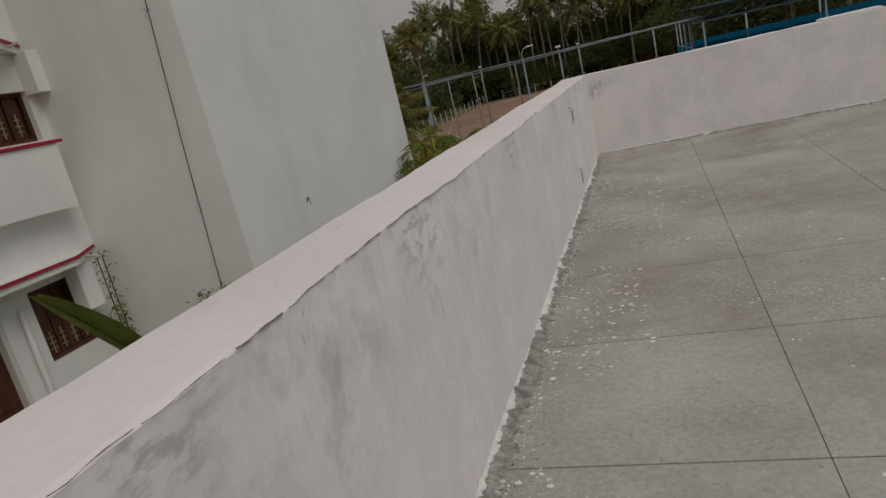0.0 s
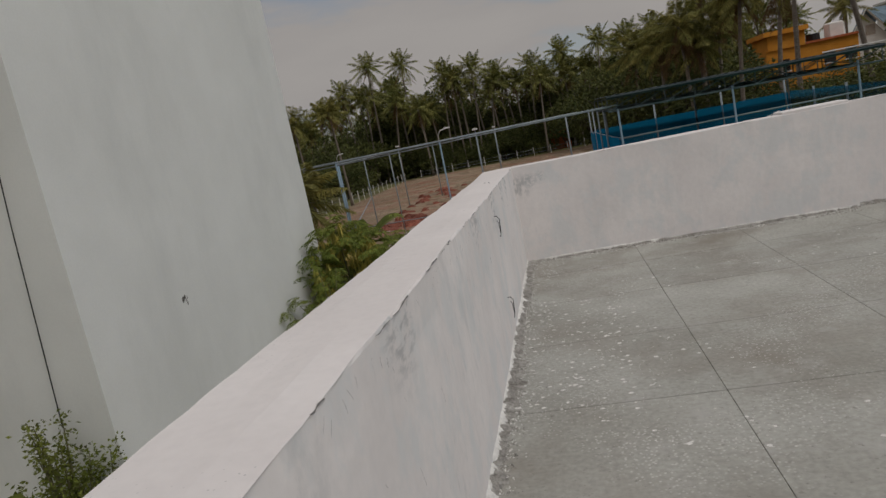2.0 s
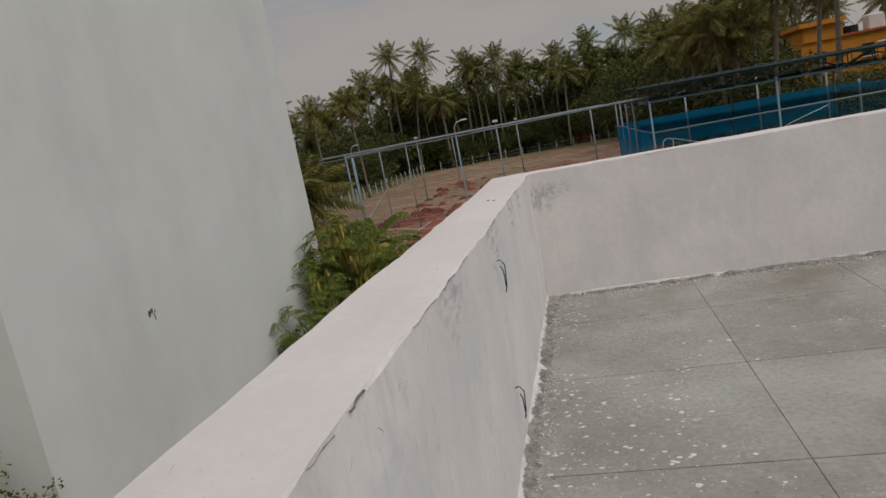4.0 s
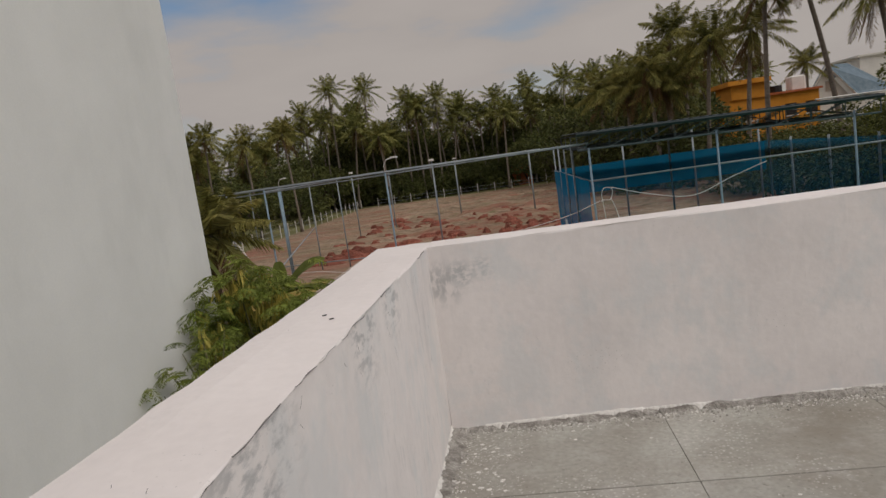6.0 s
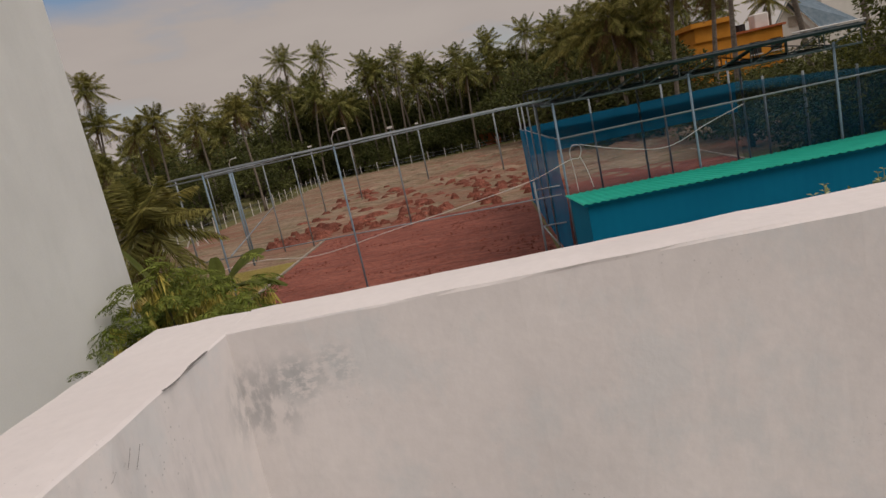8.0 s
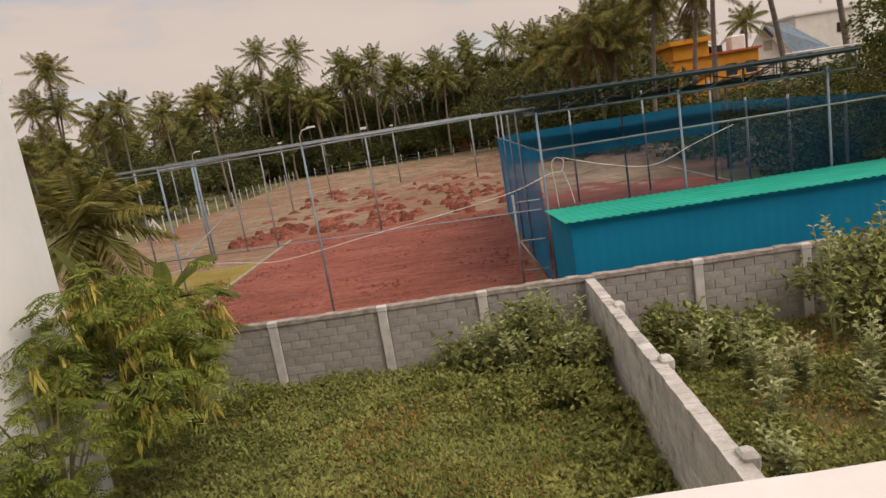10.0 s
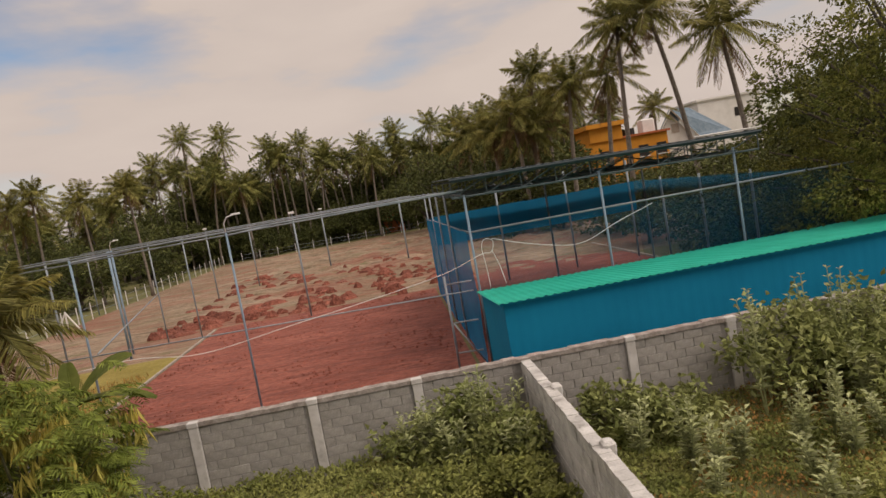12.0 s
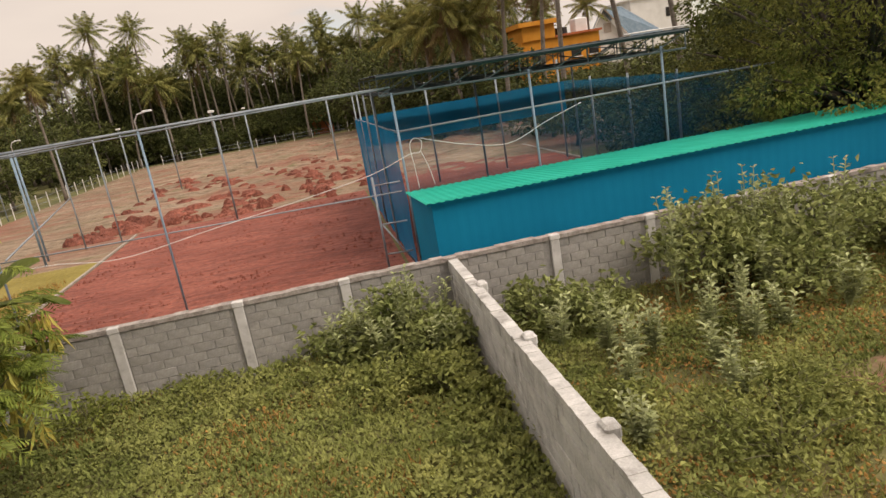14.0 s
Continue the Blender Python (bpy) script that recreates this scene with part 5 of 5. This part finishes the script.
# ---- plants round the roof ----
feather_tree("feathery_tree", (-5.4, 9.8, GZ), 4.0, 1.6, 300, "light green feathery tree hung with yellow-green pods", 290, 0.5)
feather_tree("feathery_tree", (-5.1, 7.2, GZ), 3.3, 0.8, 70, "slender feathery sapling against the white wall", 0, 0.34)
banana((-5.45, 11.9, GZ), [(0.05, 0.85, 1.75, 0.5), (-0.15, 0.3, 1.6), (1.9, 1.25, 0.9), (0.9, 0.2, 1.0)], 2.85, "banana plant with broad torn leaves by the wall")
banana((-6.75, 12.0, GZ), [(2.95, 1.05, 1.7, 0.4), (0.4, 0.9, 0.9, 0.6), (-1.2, 0.3, 1.0)], 2.95, "banana plant with one tall leaf by the wall")
feather_tree("feathery_tree", (-5.5, 7.0, GZ), 2.75, 0.85, 60, "slender feathery sapling against the white wall", 0, 0.36)
banana((-3.95, -3.55, GZ), [(-1.66, 0.98, 2.2), (2.4, 1.42, 0.85), (0.635, 0.91, 1.05, 0.8), (2.9, 0.3, 1.5)], 2.9, "banana plant with broad leaves beside the house")
palm("young_palm", (-9.3, 16.3, GZ), 4.1, (0.1, 0), 0.75, 2.6, "young coconut palm with long feathery fronds", n=24, dead=4, material=PALMNEAR, r=0.16, leaflets=50, droop=0.4, hang=0.8, blade=0.06)
bush("wall_creeper", (-6.7, 0.45, GZ), 2.95, 0.5, 2400, 0.075, SHRUB, "leafy creeper climbing the cable on the wall", "creeper", clumps=30)
bush("wall_creeper", (-6.35, 0.55, GZ), 2.45, 0.75, 2900, 0.075, SHRUB, "leafy creeper at the wall corner", "creeper", clumps=24)
cl = base("climbing_vine", (-9.05, 0.75, GZ), "thin climbing vine with small leaves", "vine")
st, lf = Shape(), Shape()
for k in range(2):
    pts = [Vector((0.1 * nz3(i, k) + 0.08 * k, -0.2 * k + 0.12 * nz3(i, 5 + k), 3.6 * i / 14)) for i in range(15)]
    st.tube(pts, 0.012, 5)
    for p in pts:
        spray(lf, p, 34 if p.z < 2.7 else 9, 0.075, 0.07, 0.045)
part("stem", st, BARK, cl)
part("foliage", lf, SHRUB, cl)

# ---- weeds in the yards ----
def weeds(name, x0, x1, y0, y1, count, size, material, label, thick, gap, seed, mound=0.25):
    s = Shape()
    for i in range(count):
        x, y = R(x0, x1), R(y0, y1)
        if ((x - 8.7) / 1.6) ** 2 + ((y - 7.7) / 0.5) ** 2 < R(0.8, 1.1):
            continue
        v = nz3(x, y, seed, 0.45) + 0.5 * nz3(x, y, seed + 3, 1.7)
        if v < gap + R(-.12, .12):
            continue
        h = (0.03 + mound * max(0, v + 0.3) * R(0.2, 1.0)) * thick
        d = Vector((R(-1, 1), R(-1, 1), R(-0.1, 0.75))).normalized()
        s.leaf(Vector((x, y, GZ + h)), d, d.cross(Vector((R(-.4, .4), R(-.4, .4), 1))), size * R(0.6, 1.3), size * R(0.5, 0.85), 0.2)
    return alone(name, s, material, label, "weeds", kind="stuff")


def blades(name, x0, x1, y0, y1, count, size, material, label, gap, seed):
    s = Shape()
    for i in range(count):
        x, y = R(x0, x1), R(y0, y1)
        if nz3(x, y, seed, 0.5) < gap + R(-.15, .15):
            continue
        d = Vector((R(-.6, .6), R(-.6, .6), R(0.5, 1.2))).normalized()
        s.leaf(Vector((x, y, GZ)), d, d.cross(Vector((R(-1, 1), R(-1, 1), 0.1))), size * R(0.5, 1.4), 0.018, 0.1)
    return alone(name, s, material, label, "grass", kind="stuff")


weeds("creeping_weeds", -7.5, 2.75, 1.0, 13.2, 84000, 0.088, WEED, "thick mat of creeping green weeds", 1.4, -0.75, 1)
weeds("creeping_weeds", 3.05, 15.0, 1.0, 13.2, 80000, 0.085, WEED, "thick mat of creeping green weeds", 1.2, -0.3, 2)
weeds("withered_weeds", -7.5, 2.75, 1.0, 13.2, 6000, 0.07, WEEDDRY, "brown withered weeds among the green", 1.2, 0.12, 5)
weeds("withered_weeds", 3.05, 15.0, 1.0, 13.2, 24000, 0.07, WEEDDRY, "brown withered weeds among the green", 1.1, -0.05, 6)
blades("dry_grass", -7.5, 2.75, 1.0, 13.2, 9000, 0.22, WEEDDRY, "tufts of dry grass", 0.15, 11)
blades("green_grass", -7.5, 2.75, 1.0, 9.0, 16000, 0.16, WEED, "short green grass", -0.2, 12)
blades("green_grass", 3.05, 16, 1.0, 13.0, 22000, 0.18, WEED, "short green grass", -0.25, 13)
blades("dry_grass", -17, -9.9, 14.3, 27, 6000, 0.2, WEEDDRY, "dry grass beside the court", -0.2, 14)
alone("bare_patch", Shape().add([(8.7 + 1.7 * R(.8, 1.2) * math.cos(a * 0.2618), 7.7 + 0.55 * R(.75, 1.25) * math.sin(a * 0.2618), GZ + 0.012) for a in range(24)], [tuple(range(24))]), BROWN, "bare grey-brown earth patch", "ground", kind="structure")
SG = "weedy shrubs along the wall"
for x, y, h, r, n, m, sz in ((1.3, 12.5, 1.5, 1.2, 1300, MIDLEAF, 0.18), (0.3, 12.7, 1.0, 0.9, 800, MIDLEAF, 0.18), (2.2, 11.6, 1.15, 0.8, 800, MIDLEAF, 0.18), (2.0, 10.4, 0.75, 0.8, 1200, WEED, 0.13), (1.1, 10.9, 0.6, 0.9, 1000, WEED, 0.12), (2.3, 9.3, 0.6, 0.7, 900, WEED, 0.12), (2.2, 8.2, 0.5, 0.7, 800, WEED, 0.12), (-0.2, 11.6, 0.55, 0.9, 600, WEED, 0.12),
                             (4.3, 12.2, 1.0, 0.9, 800, MIDLEAF, 0.18), (5.4, 11.9, 0.95, 0.9, 800, MIDLEAF, 0.18), (8.2, 12.0, 1.95, 1.5, 2000, MIDLEAF, 0.18), (10.2, 12.1, 2.05, 1.6, 2100, MIDLEAF, 0.18), (12.4, 12.0, 1.8, 1.5, 1700, MIDLEAF, 0.18), (14.5, 12.2, 1.7, 1.4, 1400, MIDLEAF, 0.18),
                             (9.2, 10.8, 1.1, 1.2, 900, MIDLEAF, 0.16), (5.6, 6.6, 0.7, 1.1, 1500, WEED, 0.10), (4.4, 5.4, 0.6, 0.8, 700, WEED, 0.12), (6.6, 7.6, 0.6, 1.0, 1300, WEED, 0.10), (4.4, 8.5, 0.6, 0.6, 500, WEED, 0.12), (-4.6, 12.4, 0.6, 0.9, 500, SHRUB, 0.12), (-2.6, 12.6, 0.4, 0.8, 400, WEED, 0.11), (-6.2, 6.0, 0.8, 1.0, 600, SHRUB, 0.13)):
    bush("green_shrub", (x, y, GZ), h, r, n, sz, m, "leafy green shrub in the overgrown yard", "shrub", SG)


def milkweed(x, y, h, n=5, spread=0.35):
    """Upright stalks with pairs of thick grey-green leaves."""
    b = base("milkweed", (x, y, GZ), "grey-green milkweed with thick paired leaves", "plant", "milkweeds in the yard")
    lf = Shape()
    for i in range(n):
        a = R(0, 6.28)
        q = Vector((spread * R(0.2, 1) * math.cos(a), spread * R(0.2, 1) * math.sin(a), h * R(0.7, 1.05)))
        part("stalk", Shape().tube([(0, 0, -0.05), q * 0.5 + Vector((0, 0, 0.05)), q], [0.02, 0.015, 0.006], 5), GREYLEAF, b)
        for k in range(11):
            t = 0.25 + 0.75 * k / 10
            p = q * t
            for sg in (0, math.pi):
                d = turn((math.cos(0.4), 0, math.sin(0.5)), a + k * 1.57 + sg + R(-.2, .2))
                ln = 0.21 * (1.1 - 0.5 * t) * R(.8, 1.2)
                lf.leaf(p, d, turn((0, 1, 0), a + k * 1.57 + sg), ln, ln * 0.5, 0.25)
    part("foliage", lf, GREYLEAF, b)


for x, y, h, n in ((1.6, 12.1, 1.65, 7), (0.8, 12.3, 1.45, 6), (1.1, 11.7, 1.2, 6), (2.3, 12.2, 1.5, 5), (7.5, 12.2, 2.0, 7), (8.3, 11.9, 2.4, 6), (9.1, 12.2, 2.35, 7), (9.6, 12.0, 2.35, 6), (11.2, 12.2, 2.2, 5), (4.9, 10.2, 1.2, 7), (5.1, 9.6, 1.1, 6), (7.4, 10.2, 1.45, 5), (7.2, 9.4, 1.0, 6), (7.9, 9.6, 1.05, 5), (6.2, 8.8, 0.9, 6), (8.6, 11.0, 1.3, 6), (10.3, 11.3, 1.5, 6), (4.3, 10.9, 1.1, 6), (4.5, 8.6, 0.95, 6), (5.6, 9.9, 1.0, 6), (5.9, 7.9, 0.85, 5), (6.7, 10.0, 1.15, 6), (4.1, 7.4, 0.8, 5), (9.4, 9.9, 1.0, 5), (0.2, 12.4, 1.2, 6), (2.2, 11.2, 1.15, 6), (12.3, 11.6, 1.9, 6)):
    milkweed(x, y, h, n)
milkweed(7.0, 11.5, 2.45, 4, 0.3)
milkweed(1.7, 12.2, 1.75, 6, 0.6)
milkweed(0.7, 12.3, 1.4, 5, 0.5)

# ---- block courses of the boundary wall ----
bm_full = Shape().soft((-0.205, 0, 0), (0.205, 0.03, 0.178), 0.008).mesh("block", BLOCK)
bm_half = Shape().soft((-0.1, 0, 0), (0.1, 0.03, 0.178), 0.008).mesh("block", BLOCK)
rest = Shape()
for a, b in zip(PX, PX[1:]):
    for c in range(8):
        x = a + 0.115
        k = 0
        while x < b - 0.12:
            half = (k == 0 and c % 2) or (b - 0.12 - x < 0.38)
            w = 0.2 if half else 0.41
            if x + w > b - 0.1:
                break
            px, py, pz = x + w / 2, R(-0.012, -0.004), c * 0.19 + 0.0
            if -6.4 < a < 11 and c > 0 and not half:
                ob = new("block", bm_full)
                ob.parent = bw
                ob.location = (px, py, pz)
            else:
                rest.soft((px - w / 2, py, pz), (px + w / 2, py + 0.03, pz + 0.178), 0.008)
            x += w + 0.012
            k += 1
tagged(part("block_rest", rest, BLOCK, bw), kind="stuff")

# ---- screed squares of the roof ----
xs = [0.0, 1.085, 2.07, 3.06, 4.05, 5.04, 6.03, 7.02, 8.01, 9.0]
yl = [0.0] + [-0.72 - 0.98 * i for i in range(13)] + [-14.0]
for x0, x1 in zip(xs, xs[1:]):
    for y1, y0 in zip(yl, yl[1:]):
        yy = y1 + (min(0.17, SKEW * x1 + 0.005) if y1 == 0.0 else 0)
        part("screed_square", Shape().soft((x0 + 0.0012, y0 + 0.0038, -0.06), (x1 - 0.0012, yy - 0.0038, 0.0), 0.0018), FLOOR, roof_slab)
